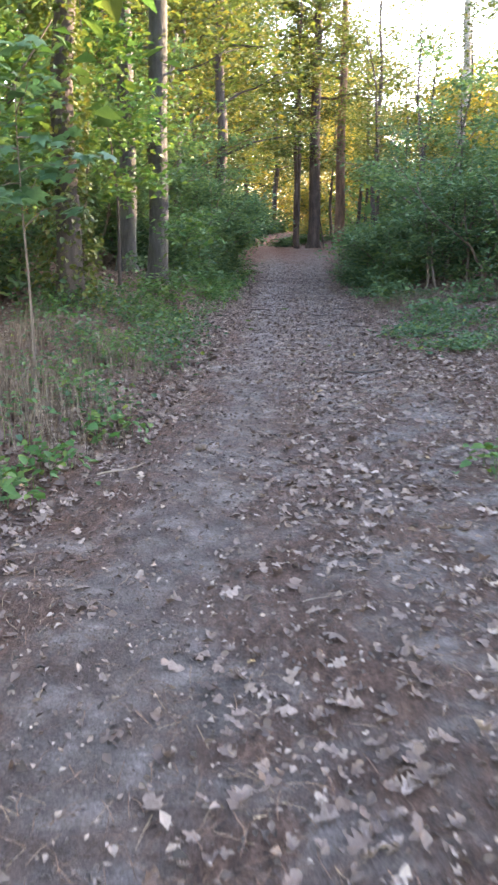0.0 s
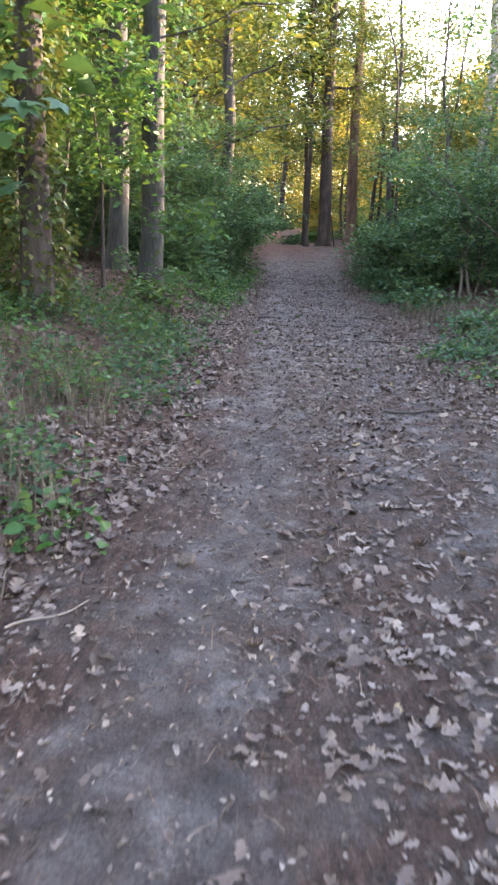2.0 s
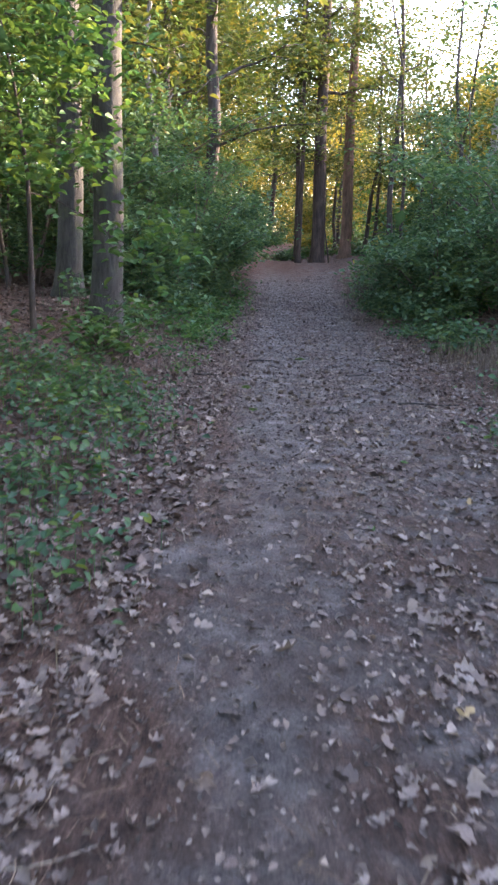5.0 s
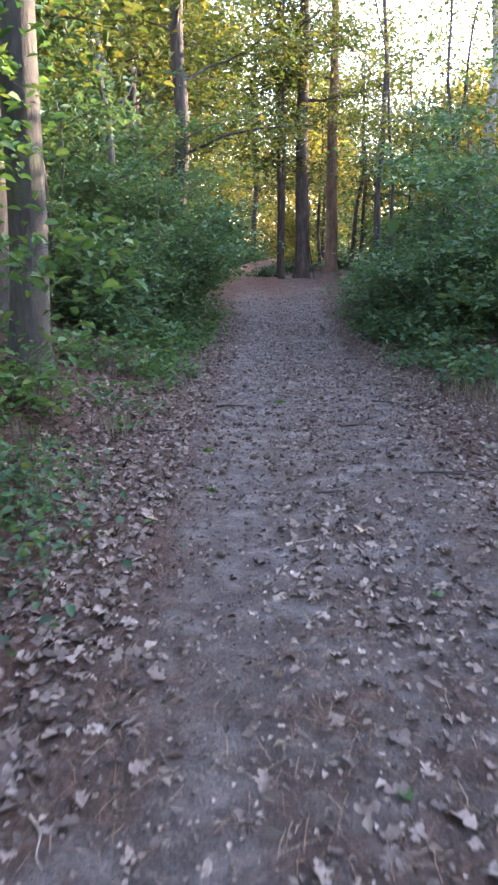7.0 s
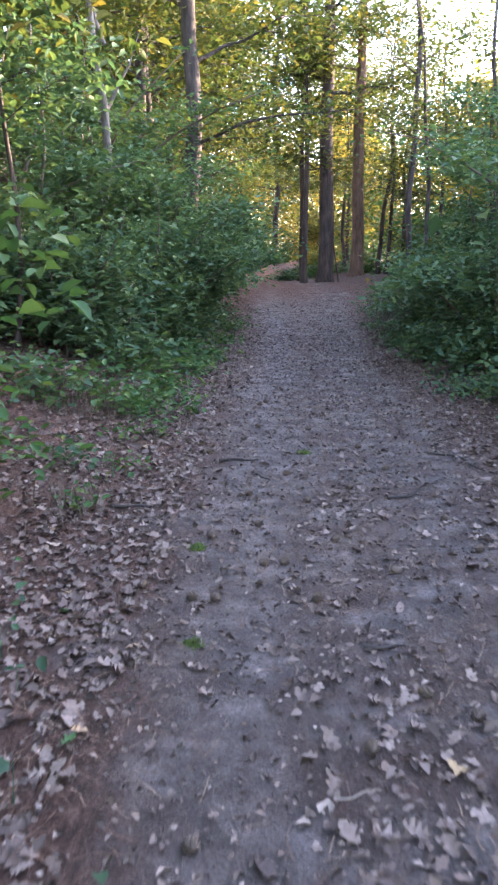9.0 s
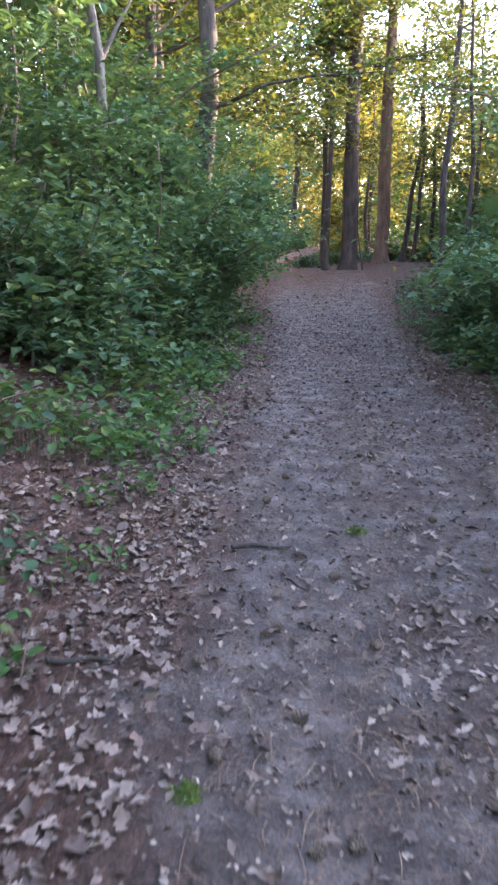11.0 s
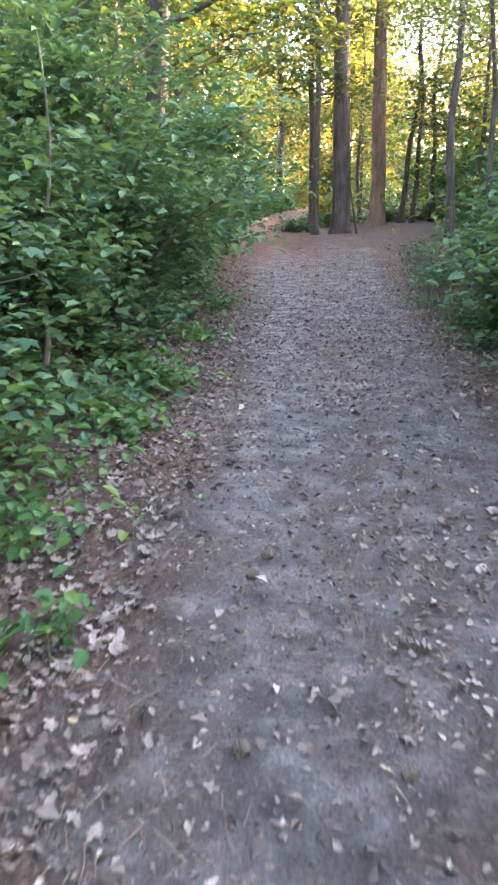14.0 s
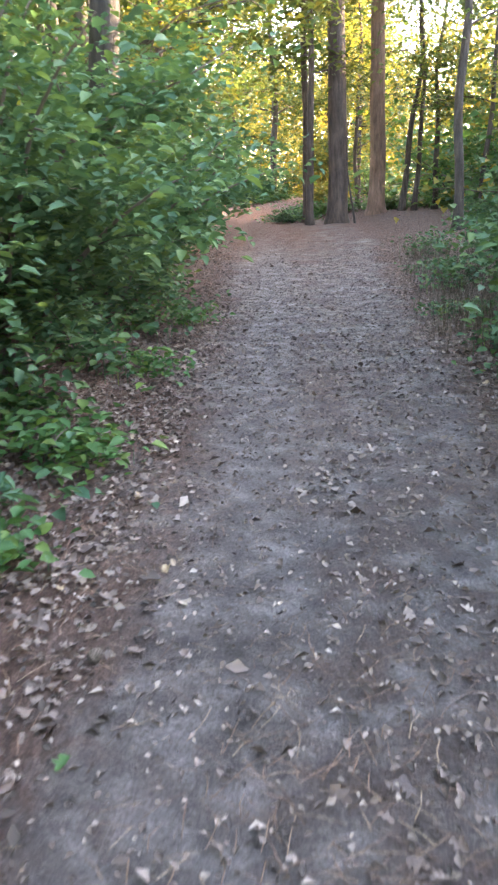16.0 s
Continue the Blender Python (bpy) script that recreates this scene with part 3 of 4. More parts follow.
maple(-1.8, 6.5, 2.4, 1.3, 190, 0.21, (0.04, -0.02))
maple(-1.15, 18.0, 0.9, 0.35, 70, 0.19, (0.1, -0.05), 0.4)
maple(-1.25, 19.3, 1.2, 0.4, 90, 0.17, (0.12, 0.0), 0.45)
maple(-1.6, 16.9, 0.8, 0.3, 60, 0.15, (0.1, 0.0), 0.4)

# ---- hazel saplings whose level sprays cross the trunks ----
for x, y, h, reach, k in ((-2.0, 12.4, 2.7, 1.5, 1700), (-3.3, 11.8, 3.6, 1.4, 2400), (-3.6, 14.2, 4.8, 1.5, 2400), (-2.7, 13.2, 5.2, 1.6, 2800), (-2.9, 9.0, 4.0, 1.2, 2000), (-2.0, 16.6, 4.4, 1.4, 2200), (4.4, 18.0, 4.6, 1.7, 1500), (4.4, 23.5, 4.2, 1.6, 1200), (-3.4, 16.5, 4.6, 1.6, 1500)):
    t = thing("hazel_sapling", x, y, "slender sapling with level sprays of green leaves", "sapling", "hazel saplings")
    tree_parts(t, h, 0.03, M_DARKBARK, M_FRESH if x < 0 and y < 13.5 else M_THICKET, k, 0.1, crown_from=0.42, reach=reach, limbs=10, wander=0.1, flare=1.2, sides=6, droop=0.3, spread=0.17, limb=0.4)
bare = thing("dead_sapling", 3.75, 40.6, "bare thin leaning stem beside the thick pine", "tree")
part("trunk", limbs_mesh("trunk", [trunk_path(3.6, 0.035, (-0.1, 0), 0.1, 1.2)], 6), M_DARKBARK, bare)
bush(1.75, 43.0, 1.2, 0.9, 0.6, 900, 0.1)
for x, y, w, h, k in ((5.4, 44.8, 1.6, 0.9, 1300), (6.9, 45.2, 1.8, 1.1, 1400), (3.9, 45.6, 1.6, 0.9, 1300), (2.6, 46.0, 1.3, 0.7, 1000), (8.3, 44.6, 1.8, 1.2, 1400)):
    bush(x, y, w, 1.2, h, k, 0.11, M_FRESH, "low green bush growing behind the pines")

# ---- woods around, built from a few trees and then copied ----
protos = []
for k, (h, r, leaf, bark) in enumerate(((13, 0.17, M_OAK, M_DARKBARK), (11, 0.13, M_OAK, M_DARKBARK), (15, 0.2, M_OAK, M_OAKBARK), (9, 0.1, M_GOLD, M_DARKBARK))):
    t = thing("woodland_tree", (-14, 16, -9, 13)[k], (40, 52, 55, 62)[k], "leafy woodland tree among the others behind the path, some added for shade", "tree", "woodland trees")
    tree_parts(t, h, r, bark, leaf, 4000, 0.31, far=True, crown_from=0.14, reach=3.2, limbs=16, sides=8, spread=0.7)
    protos.append(t)
# Many right-hand trees stand out of view, added to keep sun off the path.
spots = [(-6, 26), (-8, 33), (-5.5, 37), (-7, 45), (-4.8, 54), (-8, 62), (-3, 76), (3, 80), (8, 70), (1, 92), (-9, 82), (12, 78), (18, 68), (12, 47), (16, 40), (19, 60), (22, 48), (14, 30), (19, 33), (26, 40), (24, 58), (13, 23), (18, 25), (25, 30), (11, 15), (16, 17), (22, 20), (10, 7), (15, 9), (21, 12), (12, 0), (18, 2), (-6.5, 17), (-8, 10), (-6, 4), (-11, 20), (-12, 28), (-10, 1), (-5, -5), (5, -7), (0, -14), (9, -5), (-16, 12), (-16, 50), (28, 70), (7, 62), (10, 88), (-3, 100), (6, 104), (20, 90), (-6, 88), (3, 88), (-1, 110), (9, 112), (-9, 105), (15, 100), (-5, 70), (9, 76), (-7, 75), (12, 34), (15, 26), (22, 36), (27, 45), (9.5, 9), (12.5, 12), (8.6, 5), (11.5, 6), (14.5, 14), (17, 9), (9, 13.5), (19, 15), (7.8, 8.5), (24, 14), (9.5, 16.5), (11.5, 18), (14, 19.5), (16.5, 20.5), (20, 22.5), (24, 25), (12, 21), (10.5, 13), (28, 28), (13, 44.5), (17, 48), (20, 50), (10.5, 41), (24, 53), (15, 55), (11, 27), (14.5, 29)]
for i, (x, y) in enumerate(spots):
    x, y = x + rng.uniform(-0.8, 0.8), y + rng.uniform(-0.8, 0.8)
    # Right-hand trees are scaled low so that sun still reaches the left crowns.
    low = x > 7 and 3 < y < 75
    s = rng.uniform(0.62, 0.75) if low and x < 15 and 10 < y < 24 else rng.uniform(0.75, 1.0) if low else rng.uniform(0.95, 1.3)
    copy_thing(protos[3 if low else i % 4], pose(x, y, land_at(x, y), 0, 0, rng.uniform(0, 360)) @ Matrix.Diagonal((s, s, s, 1)))

far_bushes = []
for k, leaf in enumerate((M_BUSH, M_FRESH, M_GOLD)):
    t = thing("woodland_bush", (-6, -2, 10)[k], (31, 84, 58)[k], "leafy understorey bush among the far trees, some added to block sun", "bush", "understorey bushes")
    tips = []
    twigs = []
    for i in range(16):
        b = branch((rng.uniform(-1, 1), rng.uniform(-1, 1), -0.1), (rng.normal(0, 0.5), rng.normal(0, 0.5), 1), rng.uniform(2.5, 5.0), 0.04, 0.3, 7)
        twigs.append(b)
        tips.extend(b[1:, :3])
    tagged(part("twig_spray", limbs_mesh("twig_spray", twigs, 4), M_TWIG, t), kind="stuff")
    at = cluster(tips, 2000, 0.5, 0.7)
    at[:, 2] = np.maximum(at[:, 2], rng.uniform(0.05, 0.4, 2000))
    part("foliage", leaf_mesh("foliage", at, 0.25, 0.55, 0.62, None, True), leaf, t)
    far_bushes.append(t)
# Bushes right of the path include unseen ones that block stray sun patches.
for i, (x, y) in enumerate([(-5.5, 27), (-7.5, 36), (-4.6, 41), (-6.5, 48), (-6.2, 55), (-8, 64), (-12, 44), (-11, 58), (-6.5, 20), (-7.5, 14), (-5.8, 9), (-9, 25), (5, 84), (9, 80), (-8, 80), (-13, 76), (2, 96), (-7, 96), (13, 86), (10, 92), (4.5, 72), (9, 50), (11, 44), (9.5, 36), (12, 30), (14, 52), (16, 46), (13, 38), (17, 34), (20, 42), (11, 24), (15, 22), (18, 28), (9.5, 18), (13, 15), (9, 12), (8.5, 66), (13, 64), (18, 58), (22, 64), (10, 14.5), (12.5, 17), (10.5, 20), (9.5, 43), (12, 41), (14, 45), (11.5, 10), (9.5, 7), (13, 12), (16, 18), (9.5, 30), (11, 33), (9.2, 47.2), (11, 48.4), (13, 49.5), (12, 46.8), (10, 24.5), (12.5, 26), (9.2, 33.2), (11.3, 34.3)]):
    s = rng.uniform(0.85, 1.3)
    copy_thing(far_bushes[i % 3], pose(x, y, land_at(x, y), 0, 0, rng.uniform(0, 360)) @ Matrix.Diagonal((s, s, s, 1)))


# ---- low plants, dry grass and litter ----
def patch_points(n, xr, yr):
    return rng.uniform(*xr, n), rng.uniform(*yr, n)


def herb(x, y, wide, count, size, leaf, label, high=0.18, name="herb_patch"):
    t = thing(name, x, y, label, "plant", "low plants along the verge")
    px, py = rng.normal(0, wide * 0.4, count), rng.normal(0, wide * 0.4, count)
    z = land(px + x, py + y) - t.location.z
    hz = rng.uniform(0.03, high, count)
    k = max(12, count // 6)
    tagged(part("stalk_growth", limbs_mesh("stalk_growth", [[(px[i], py[i], z[i] - 0.02, 0.003), (px[i] * 1.02, py[i], z[i] + hz[i], 0.0015)] for i in range(k)], 3), M_BUSH, t), kind="stuff")
    tagged(part("leaf_growth", leaf_mesh("leaf_growth", np.c_[px, py, z + hz], size, 0.45, 0.7), leaf, t), kind="stuff")
    return t


for x, y, w, c, s in ((-1.25, 4.6, 0.32, 130, 0.07), (-1.0, 5.5, 0.35, 130, 0.07), (-1.35, 4.1, 0.3, 90, 0.07), (1.5, 4.75, 0.22, 60, 0.075), (-1.6, 3.4, 0.35, 90, 0.06), (-1.15, 9.2, 0.4, 110, 0.06), (-1.55, 10.8, 0.7, 260, 0.06), (-0.95, 10.9, 0.3, 80, 0.06), (-1.25, 11.6, 0.5, 220, 0.06), (-1.7, 8.9, 0.6, 200, 0.055), (-0.75, 16.0, 0.5, 240, 0.06), (-0.9, 14.0, 0.35, 110, 0.055), (-0.65, 17.0, 0.4, 200, 0.065), (-0.45, 18.6, 0.35, 180, 0.065), (-0.35, 19.8, 0.35, 200, 0.06), (-0.9, 19.0, 0.5, 320, 0.07), (-0.2, 22, 0.4, 220, 0.06), (-0.1, 24.5, 0.4, 220, 0.06), (-0.3, 16.2, 0.15, 40, 0.06), (-0.5, 15.2, 0.2, 46, 0.06)):
    herb(x, y, w, int(c * (1.0 if y > 15.9 else 0.6)), s, M_FRESH if s > 0.058 else M_BUSH, "low green herbs growing out of leaf litter")
for x, y, w, c in ((2.6, 9.6, 0.7, 520), (2.3, 10.8, 0.6, 480), (3.0, 11.6, 0.9, 620), (3.6, 10.2, 0.8, 520), (2.7, 17.2, 0.6, 480), (2.75, 19.8, 0.45, 380), (2.7, 21.5, 0.4, 360), (3.1, 15.6, 0.6, 420), (2.9, 24.5, 0.5, 380), (3.6, 28.5, 0.7, 380), (3.0, 22.8, 0.5, 380)):
    herb(x, y, w, c, 0.06, M_BUSH, "carpet of low dark green ivy and herbs", 0.14)

for x, y, w, c, h in ((2.75, 15.2, 0.5, 260, 0.4), (2.9, 16.6, 0.5, 300, 0.5), (2.8, 18.4, 0.5, 300, 0.5), (2.75, 20.4, 0.45, 280, 0.45), (2.85, 22.2, 0.5, 280, 0.4), (3.9, 13.8, 0.8, 320, 0.4), (3.3, 26.5, 0.6, 260, 0.4), (3.9, 30.5, 0.7, 260, 0.4), (2.9, 12.6, 0.6, 260, 0.25)):
    herb(x, y, w, c, 0.085, M_THICKET, "knee-high green herbs at the foot of the thicket", h)
for x, y, w, c, h in ((-1.3, 16.9, 0.5, 200, 0.4), (-1.0, 18.2, 0.5, 240, 0.4), (-0.8, 20.2, 0.45, 260, 0.45), (-0.65, 21.8, 0.4, 260, 0.45), (-0.55, 23.6, 0.4, 240, 0.4), (-1.5, 15.2, 0.5, 160, 0.35), (-0.5, 26.0, 0.4, 200, 0.4), (-1.9, 14.6, 0.5, 160, 0.4)):
    herb(x, y, w, c, 0.085, M_THICKET, "knee-high green herbs at the foot of the hedge", h)
for i in range(14):
    y = rng.uniform(11.5, 18)
    herb(float(left_edge(y)) - rng.uniform(0.35, 1.4), y, 0.22, 26, 0.055, M_FRESH, "few small green seedlings in the leaf litter", 0.12, "seedling")


def grass(x, y, wide, count, high, label, mat=M_STRAW):
    t = thing("grass_tuft", x, y, label, "grass", "dry grass along the verge")
    px, py = rng.normal(0, wide * 0.4, count), rng.normal(0, wide * 0.4, count)
    z = land(px + x, py + y) - t.location.z - 0.01
    h = high * rng.uniform(0.4, 1.1, count)
    lean = rng.normal(0, 0.28, (count, 2)) * h[:, None]
    a = rng.uniform(0, 6.3, count)
    w = 0.003 * np.c_[np.cos(a), np.sin(a), 0 * a]
    b = np.c_[px, py, z]
    m = b + np.c_[lean * 0.35, h * 0.6]
    e = b + np.c_[lean, h * 0.95]
    v = np.stack([b - w, b + w, m + w * 0.8, m - w * 0.8, e], 1).reshape(-1, 3)
    i = np.arange(count)[:, None] * 5
    tagged(part("blade_growth", mesh_from("blade_growth", v, i + [0, 1, 2, 3], i + [3, 2, 4]), mat, t), kind="stuff")


for i in range(26):
    x, y = rng.uniform(-2.7, -1.25), rng.uniform(4.6, 9.2)
    x = min(x, float(left_edge(y)) - 0.35)
    grass(x, y, 0.5, 80, rng.uniform(0.2, 0.5), "tuft of dry brown grass stalks on the verge")
for i in range(56):
    y = rng.uniform(4.6, 12.2)
    x = float(left_edge(y)) - rng.uniform(0.35, 2.2)
    herb(x, y, rng.uniform(0.3, 0.6), 90, 0.055, M_BUSH if i % 3 else M_FRESH, "low green herbs growing out of leaf litter", 0.3)
for i in range(10):
    y = rng.uniform(9, 24)
    grass(float(left_edge(y)) - rng.uniform(0.4, 1.2), y, 0.3, 40, 0.3, "tuft of dry brown grass stalks on the verge")
for x, y in ((2.7, 13.6), (3.1, 14.2), (2.9, 22.5), (3.1, 25.4), (3.4, 26.6), (2.6, 14.6), (2.7, 23.6), (2.9, 24.6), (3.2, 27.6), (3.5, 28.6), (3.6, 30.2), (3.9, 31.5), (3.3, 24.0), (3.8, 27.2), (4.2, 29.2)):
    grass(x, y, 0.5, 160, 0.35, "tuft of yellow-brown grass at the thicket's foot")


def litter_leaf(lobes, length, plain=False):
    """A dry lobed leaf: outline of rounded lobes about a midrib, cupped and curled."""
    s = np.linspace(0, 1, lobes * 2 + 1)
    half = 0.43 * np.sin(np.pi * np.clip(s * 0.94 + 0.06, 0, 1)) ** 0.8 * np.where(np.arange(len(s)) % 2, 1.0, 0.42)
    curl, cup, twist = rng.uniform(-0.8, 1.3), rng.uniform(-0.7, 1.5), rng.uniform(-0.9, 0.9)
    mid = np.c_[s - 0.5, 0 * s, curl * (s - 0.5) ** 2]
    rows = [mid]
    for side in (1, -1):
        k = half * rng.uniform(0.65, 1.2, len(s))
        rows.append(np.c_[s - 0.5 + 0.08 * (np.arange(len(s)) % 2), side * k, mid[:, 2] + cup * k * (0.4 + k) + side * twist * k * (s - 0.5)])
    v = np.concatenate(rows) * length
    v[:, 2] -= v[:, 2].min()
    m = len(s)
    if plain:
        return v[m:], np.array([(i, i + 1, m + i + 1, m + i) for i in range(m - 1)])
    q = [(i, i + 1, m + i + 1, m + i) for i in range(m - 1)] + [(i + 1, i, 2 * m + i, 2 * m + i + 1) for i in range(m - 1)]
    return v, np.array(q)


kinds = [litter_leaf(3 + k % 2, 1.0) for k in range(12)]
plain_kinds = [litter_leaf(3, 1.0, True) for k in range(16)]


def litter_places(n, y0, y1):
    """Where leaves have gathered: thick on the verges, thinner on the trodden middle, in drifts."""
    out = []
    while len(out) < n:
        y = rng.uniform(y0, y1)
        l, r = float(left_edge(y)), float(right_edge(y))
        x = rng.uniform(l - 3.6, r + 3.6)
        s = (x - l) / (r - l)
        want = 1.0 if -1.1 < x - l < 0.12 else 0.6 if x < l else 0.6 if x > r - 0.2 else 0.13 + 0.3 * math.exp(-((s - 0.55) / 0.16) ** 2) + 0.12 * math.exp(-((s - 0.85) / 0.1) ** 2)
        want *= 1.0 if x < l + 0.15 else 0.35 + 1.0 * abs(math.sin(1.7 * x + 0.9 * y) * math.sin(1.1 * y - 0.8 * x)) ** 0.5
        want *= 1 - 0.55 * float(step(11, 17, y)) * (l + 0.1 < x < r)
        want *= 1 - 0.95 * float(step(25, 40, y))
        want *= 1 - 0.6 * math.exp(-((s - 0.27) / 0.1) ** 2)
        want *= 1 - min(1, max(0, 0.35 * (l - 1.6 - x), 0.75 * (x - r - 1.2)) / 2.2)
        if rng.uniform() < want:
            out.append((x, y))
    return out


def litter_pose(x, y):
    return pose(x, y, land_at(x, y) + 0.004, rng.normal(0, 17), rng.normal(0, 17), rng.uniform(0, 360))


def litter_size(y):
    return (1 - 0.2 * float(step(9, 16, y))) * float(np.clip(rng.normal(0.052, 0.02), 0.02, 0.11))


def joined_litter(name, places, label):
    V, Q, base = [], [], 0
    for x, y in places:
        v, q = kinds[rng.integers(0, 12)] if rng.uniform() < 0.4 and y < 20 else plain_kinds[rng.integers(0, 16)]
        m, s = np.array(litter_pose(x, y)), litter_size(y)
        V.append((v * s) @ m[:3, :3].T + m[:3, 3])
        Q.append(q + base)
        base += len(v)
    ob = new(name, mesh_from(name, np.concatenate(V), np.concatenate(Q)))
    ob.data.materials.append(M_DRY)
    return tagged(ob, label, "leaf litter", kind="stuff")


joined_litter("leaf_litter", litter_places(44000, 0.0, 23.5), "fallen dry brown oak leaves scattered over the path")
joined_litter("leaf_litter", litter_places(5200, 23.5, 41), "fallen dry brown oak leaves scattered over the path")

n = 95000
py = rng.uniform(1.2, 38, n)
py = py[rng.uniform(0, 1, n) > step(20, 37, py)]
n = len(py)
px = rng.uniform(0, 1, n) * (right_edge(py) - left_edge(py) + 2.4) + left_edge(py) - 1.2
crumb_ob = new("leaf_crumbs", leaf_mesh("leaf_crumbs", np.c_[px, py, land(px, py) + 0.006], 0.024 * np.exp(rng.normal(0, 0.35, n)), 0.5, 0.6, np.c_[rng.normal(0, 1, (n, 2)), rng.normal(0, 0.15, n)], True, 0.25))
crumb_ob.data.materials.append(M_CRUMB)
tagged(crumb_ob, "crumbled bits of dry leaf and bark on the soil, the darkest as small shadows", "leaf litter", kind="stuff")

n = 26000
py = rng.uniform(1.2, 24, n)
px = rng.uniform(0, 1, n) * (right_edge(py) - left_edge(py) + 1.6) + left_edge(py) - 0.8
keep = np.abs(np.sin(1.3 * px + 0.7 * py + 1) * np.sin(0.9 * py - 1.6 * px)) > rng.uniform(0.0, 0.75, n)
px, py = px[keep], py[keep]
n = len(px)
a = rng.uniform(0, 6.3, n)
d = np.c_[np.cos(a), np.sin(a), rng.normal(0, 0.06, n)] * rng.uniform(0.03, 0.07, n)[:, None]
w = np.c_[-np.sin(a), np.cos(a), 0 * a] * 0.0011
b = np.c_[px, py, land(px, py) + 0.006]
bend = np.c_[-np.sin(a), np.cos(a), 0 * a] * rng.normal(0, 0.006, n)[:, None] + (0, 0, 0.003)
v = np.stack([b - d - w, b - d + w, b + bend + w, b + bend - w, b + d + w, b + d - w], 1).reshape(-1, 3)
i = np.arange(n)[:, None] * 6
needle_ob = new("pine_needle_litter", mesh_from("pine_needle_litter", v, np.concatenate([i + [0, 1, 2, 3], i + [3, 2, 4, 5]])))
needle_ob.data.materials.append(M_NEEDLE)
tagged(needle_ob, "fallen brown pine needles strewn on the soil", "needles", kind="stuff")


# ---- sticks, cones, moss ----
def stick(x, y, length, turn, radius, mat, label, bend=0.06, forks=0):
    ob = thing("fallen_stick", x, y, label, "stick", "sticks on the ground")
    ca, sn = math.cos(radians(turn)), math.sin(radians(turn))
    pts = []
    for k in range(9):
        s = length * (k / 8 - 0.5)
        o = bend * length * math.sin(k * 0.9 + turn)
        lx, ly = s * ca - o * sn, s * sn + o * ca
        pts.append((lx, ly, land_at(x + lx, y + ly) - ob.location.z + radius * 0.8 + 0.004, radius * (1.1 - 0.07 * k)))
    part("stick", limbs_mesh("stick", [pts], 7), mat, ob)
    for f in range(forks):
        p = pts[3 + 2 * f]
        part("side_twig", limbs_mesh("side_twig", [branch(p[:3], (ca + sn, sn - ca, 0.15), length * 0.25, radius * 0.6, 0.1, 4)], 5), mat, ob)


stick(0.17, 14.5, 0.28, -1, 0.011, M_STICK, "short dark straight stick lying across the path")
stick(1.65, 12.05, 0.55, -6, 0.009, M_STICK, "dark fallen branch at the path's edge", 0.04, 2)
stick(1.3, 8.3, 0.55, 2, 0.011, M_STICK, "dark fallen branch at the path's edge", 0.05, 1)
stick(1.75, 14.4, 0.7, -64, 0.009, M_STICK, "forked twig lying on the sandy verge", 0.07, 2)
stick(1.75, 15.0, 0.6, 61, 0.007, M_STICK, "forked twig lying on the sandy verge", 0.07, 1)
stick(1.29, 13.76, 0.45, 40, 0.008, M_STICK, "crooked dark twig lying on the path", 0.08, 1)
stick(0.77, 11.75, 0.16, 2, 0.01, M_STICK, "short thick piece of dead bark-covered wood")
stick(0.33, 14.1, 0.14, -50, 0.007, M_STICK, "short dark straight stick lying across the path")
stick(-0.8, 4.75, 0.36, 38, 0.006, M_PALE_STICK, "pale thin twig among the leaf litter")
stick(-0.95, 6.3, 0.4, 8, 0.005, M_PALE_STICK, "pale thin twig among the leaf litter")
stick(-0.75, 6.6, 0.7, 12, 0.004, M_PALE_STICK, "pale thin twig among the leaf litter")
stick(-0.35, 8.75, 0.2, -70, 0.004, M_PALE_STICK, "pale thin twig among the leaf litter", 0.05)
stick(0.55, 10.9, 0.14, 15, 0.004, M_PALE_STICK, "pale thin twig among the leaf litter")
stick(0.35, 3.05, 0.3, 25, 0.002, M_PALE_STICK, "pale thin twig among the leaf litter", 0.04)
stick(-0.45, 13.4, 0.24, 3, 0.012, M_STICK, "short thick piece of dead bark-covered wood")

cone_paths = []
for k in range(46):
    f = k / 45
    a, r = k * 2.4, 0.016 * math.sin(math.pi * (0.12 + 0.83 * f))
    z = 0.016 + 0.0
    c = np.array((0.045 * (f - 0.5), r * math.cos(a), z + r * math.sin(a)))
    o = np.array((0.35, math.cos(a), math.sin(a))) * 0.009
    cone_paths.append([(*c, 0.0055), (*(c + o), 0.003)])
cone_me = limbs_mesh("cone_scales", cone_paths, 5)
core_me = limbs_mesh("cone_core", [[(-0.024, 0, 0.016, 0.004), (-0.01, 0, 0.016, 0.014), (0.01, 0, 0.016, 0.012), (0.025, 0, 0.016, 0.003)]], 8)
for x, y in ((0.05, 12.9), (0.0, 12.15), (0.42, 12.6), (0.3, 13.1), (-0.05, 14.7), (0.35, 16.7), (0.32, 15.7), (0.6, 13.6), (0.1, 18.0), (1.35, 13.2), (0.85, 11.4), (-0.35, 5.25), (1.1, 15.0), (0.1, 12.15), (0.32, 12.57), (-0.04, 13.4), (0.24, 13.7), (0.55, 12.2), (0.7, 12.9), (0.5, 14.2), (0.9, 13.9), (1.2, 14.3), (0.41, 16.9), (0.75, 15.6), (0.2, 15.2), (0.99, 11.26), (0.62, 11.1), (1.4, 12.7), (0.85, 16.2), (0.1, 10.7)):
    cn = thing("pine_cone", x, y, "small brown pine cone lying on the path", "pine cone", "pine cones on the path")
    cn.rotation_euler = (0, 0, rng.uniform(0, 6))
    part("scale_shell", cone_me, M_CONE, cn)
    part("core", core_me, M_CONE, cn)
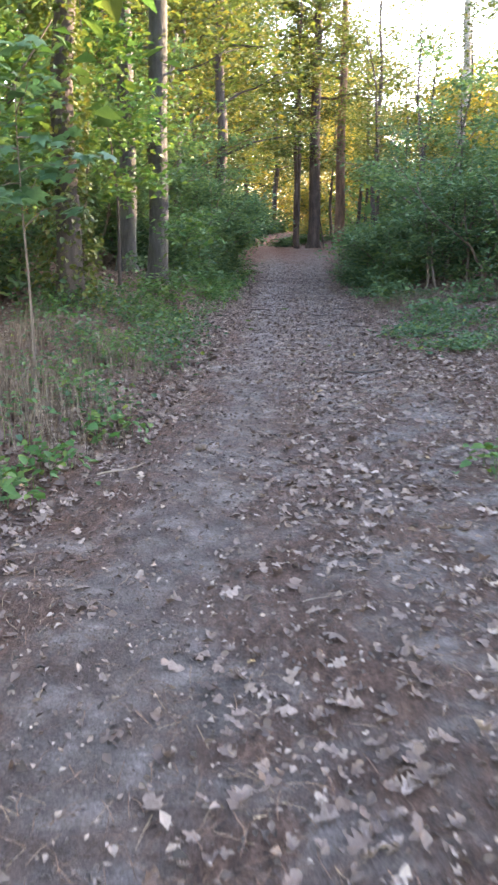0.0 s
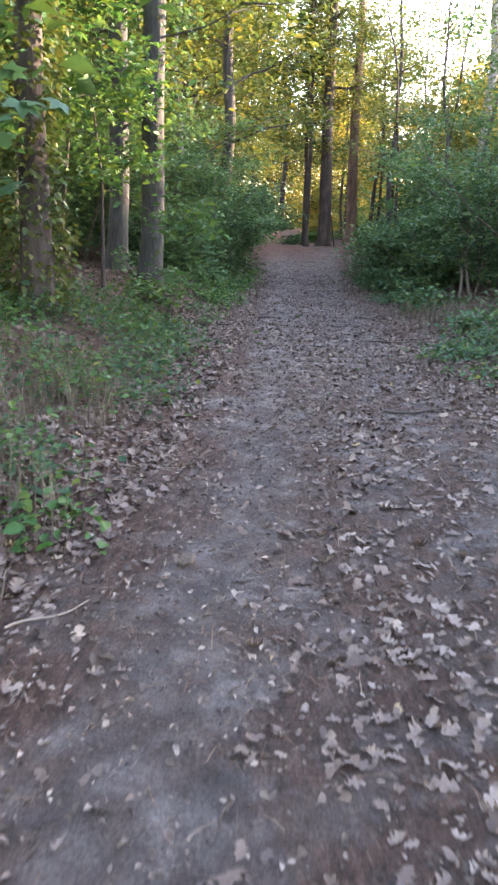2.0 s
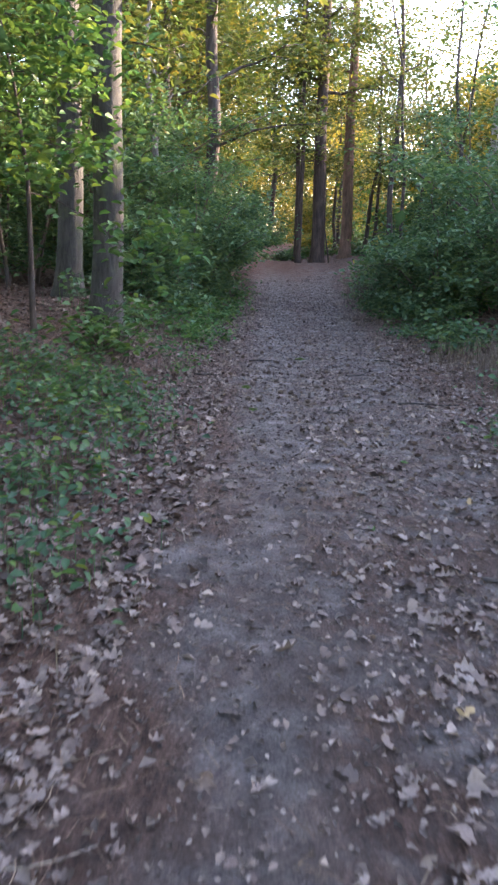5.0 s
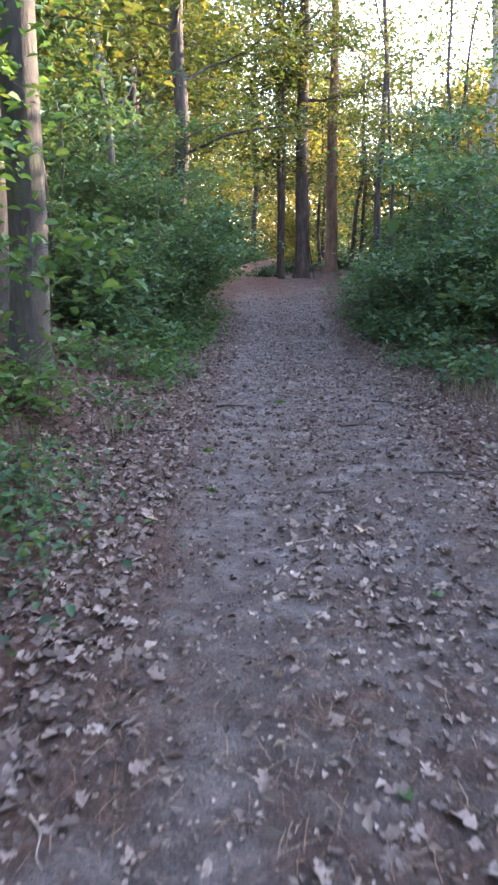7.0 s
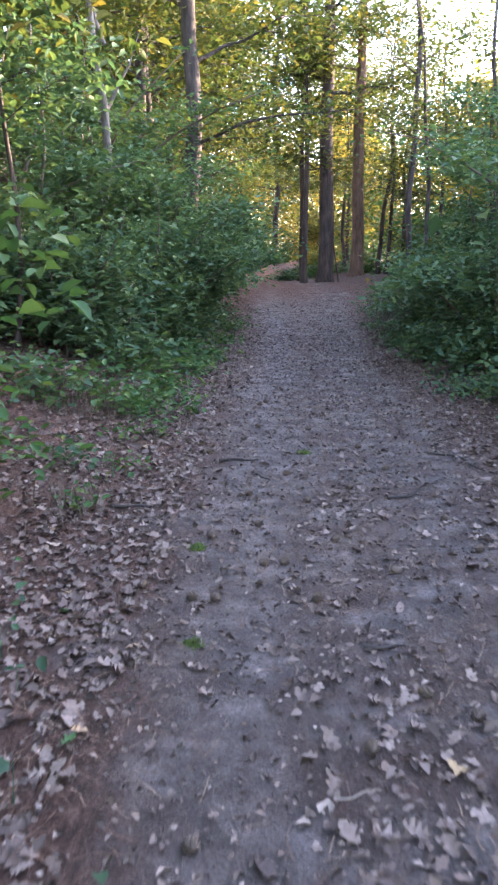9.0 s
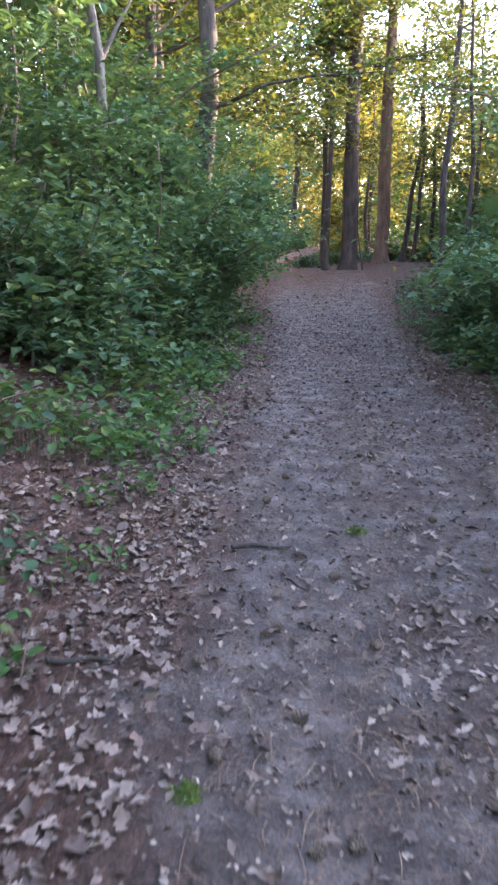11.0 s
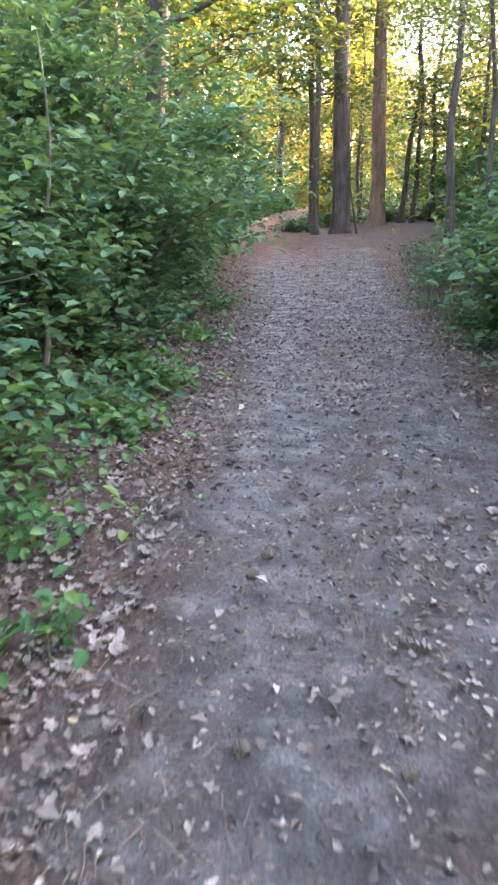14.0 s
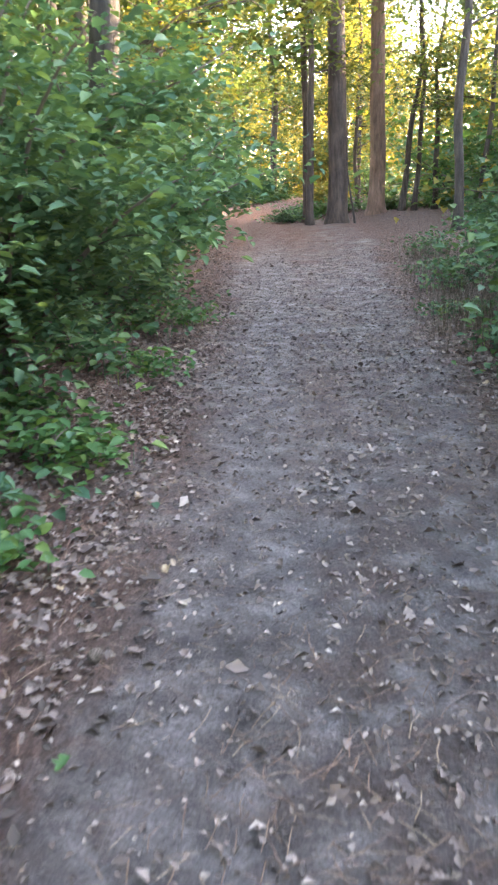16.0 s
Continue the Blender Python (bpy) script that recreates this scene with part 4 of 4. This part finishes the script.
for x, y, s in ((0.66, 14.78, 0.055), (-0.02, 12.75, 0.04), (0.03, 11.75, 0.035)):
    ms = thing("moss_tuft", x, y, "small tuft of bright green moss on the path", "moss", "moss tufts")
    pp = rng.normal(0, s * 0.5, (260, 3)) * (1, 1, 0.35)
    pp[:, 2] = np.abs(pp[:, 2])
    tagged(part("frond_mat", leaf_mesh("frond_mat", pp, 0.018, 1.0, 0.35), M_MOSS, ms), kind="stuff")

# ---- the nearest fallen leaves, each lying on its own ----
leaf_meshes = []
for v, q in kinds:
    me = mesh_from("fallen_leaf", v, q)
    me.materials.append(M_DRY)
    leaf_meshes.append(me)
spots = [p for p in litter_places(2600, 1.5, 22) if left_edge(p[1]) < p[0] < right_edge(p[1])][:300]
for x, y in spots:
    ob = new("fallen_leaf", leaf_meshes[rng.integers(0, len(leaf_meshes))])
    s = litter_size(y) * 1.05
    ob.matrix_basis = litter_pose(x, y) @ Matrix.Diagonal((s, s, s, 1))
    ob.parent = ground


# ---- single bits lying on the path ----
green_me = mesh_from("blade", *kinds[4])
for x, y in ((0.1, 17.54), (0.62, 8.9), (-0.3, 11.1), (1.05, 10.2)):
    gl = thing("green_leaf", x, y, "single green leaf fallen on the bare soil", "leaf", "green leaves on the path")
    gl.location.z += 0.006
    gl.scale = (0.06, 0.06, 0.05)
    gl.rotation_euler = (0, 0, rng.uniform(0, 6))
    part("blade", green_me, M_FRESH, gl)
for x, y, r in ((-0.33, 5.3, 0.042), (0.95, 12.5, 0.03)):
    puff = thing("puffball", x, y, "brown rounded puffball fungus on the soil", "fungus", "fungi on the path")
    bm = bmesh.new()
    bmesh.ops.create_icosphere(bm, subdivisions=3, radius=r)
    for v in bm.verts:
        v.co *= 1 + 0.14 * noise.noise(v.co * 40)
        v.co.z = 0.6 * v.co.z + 0.35 * r
        if v.co.z > 0.7 * r and v.co.xy.length < 0.35 * r:
            v.co.z -= 0.2 * r
    me = bpy.data.meshes.new("cap")
    bm.to_mesh(me)
    bm.free()
    me.polygons.foreach_set("use_smooth", np.ones(len(me.polygons), bool))
    part("cap", me, M_CONE, puff)
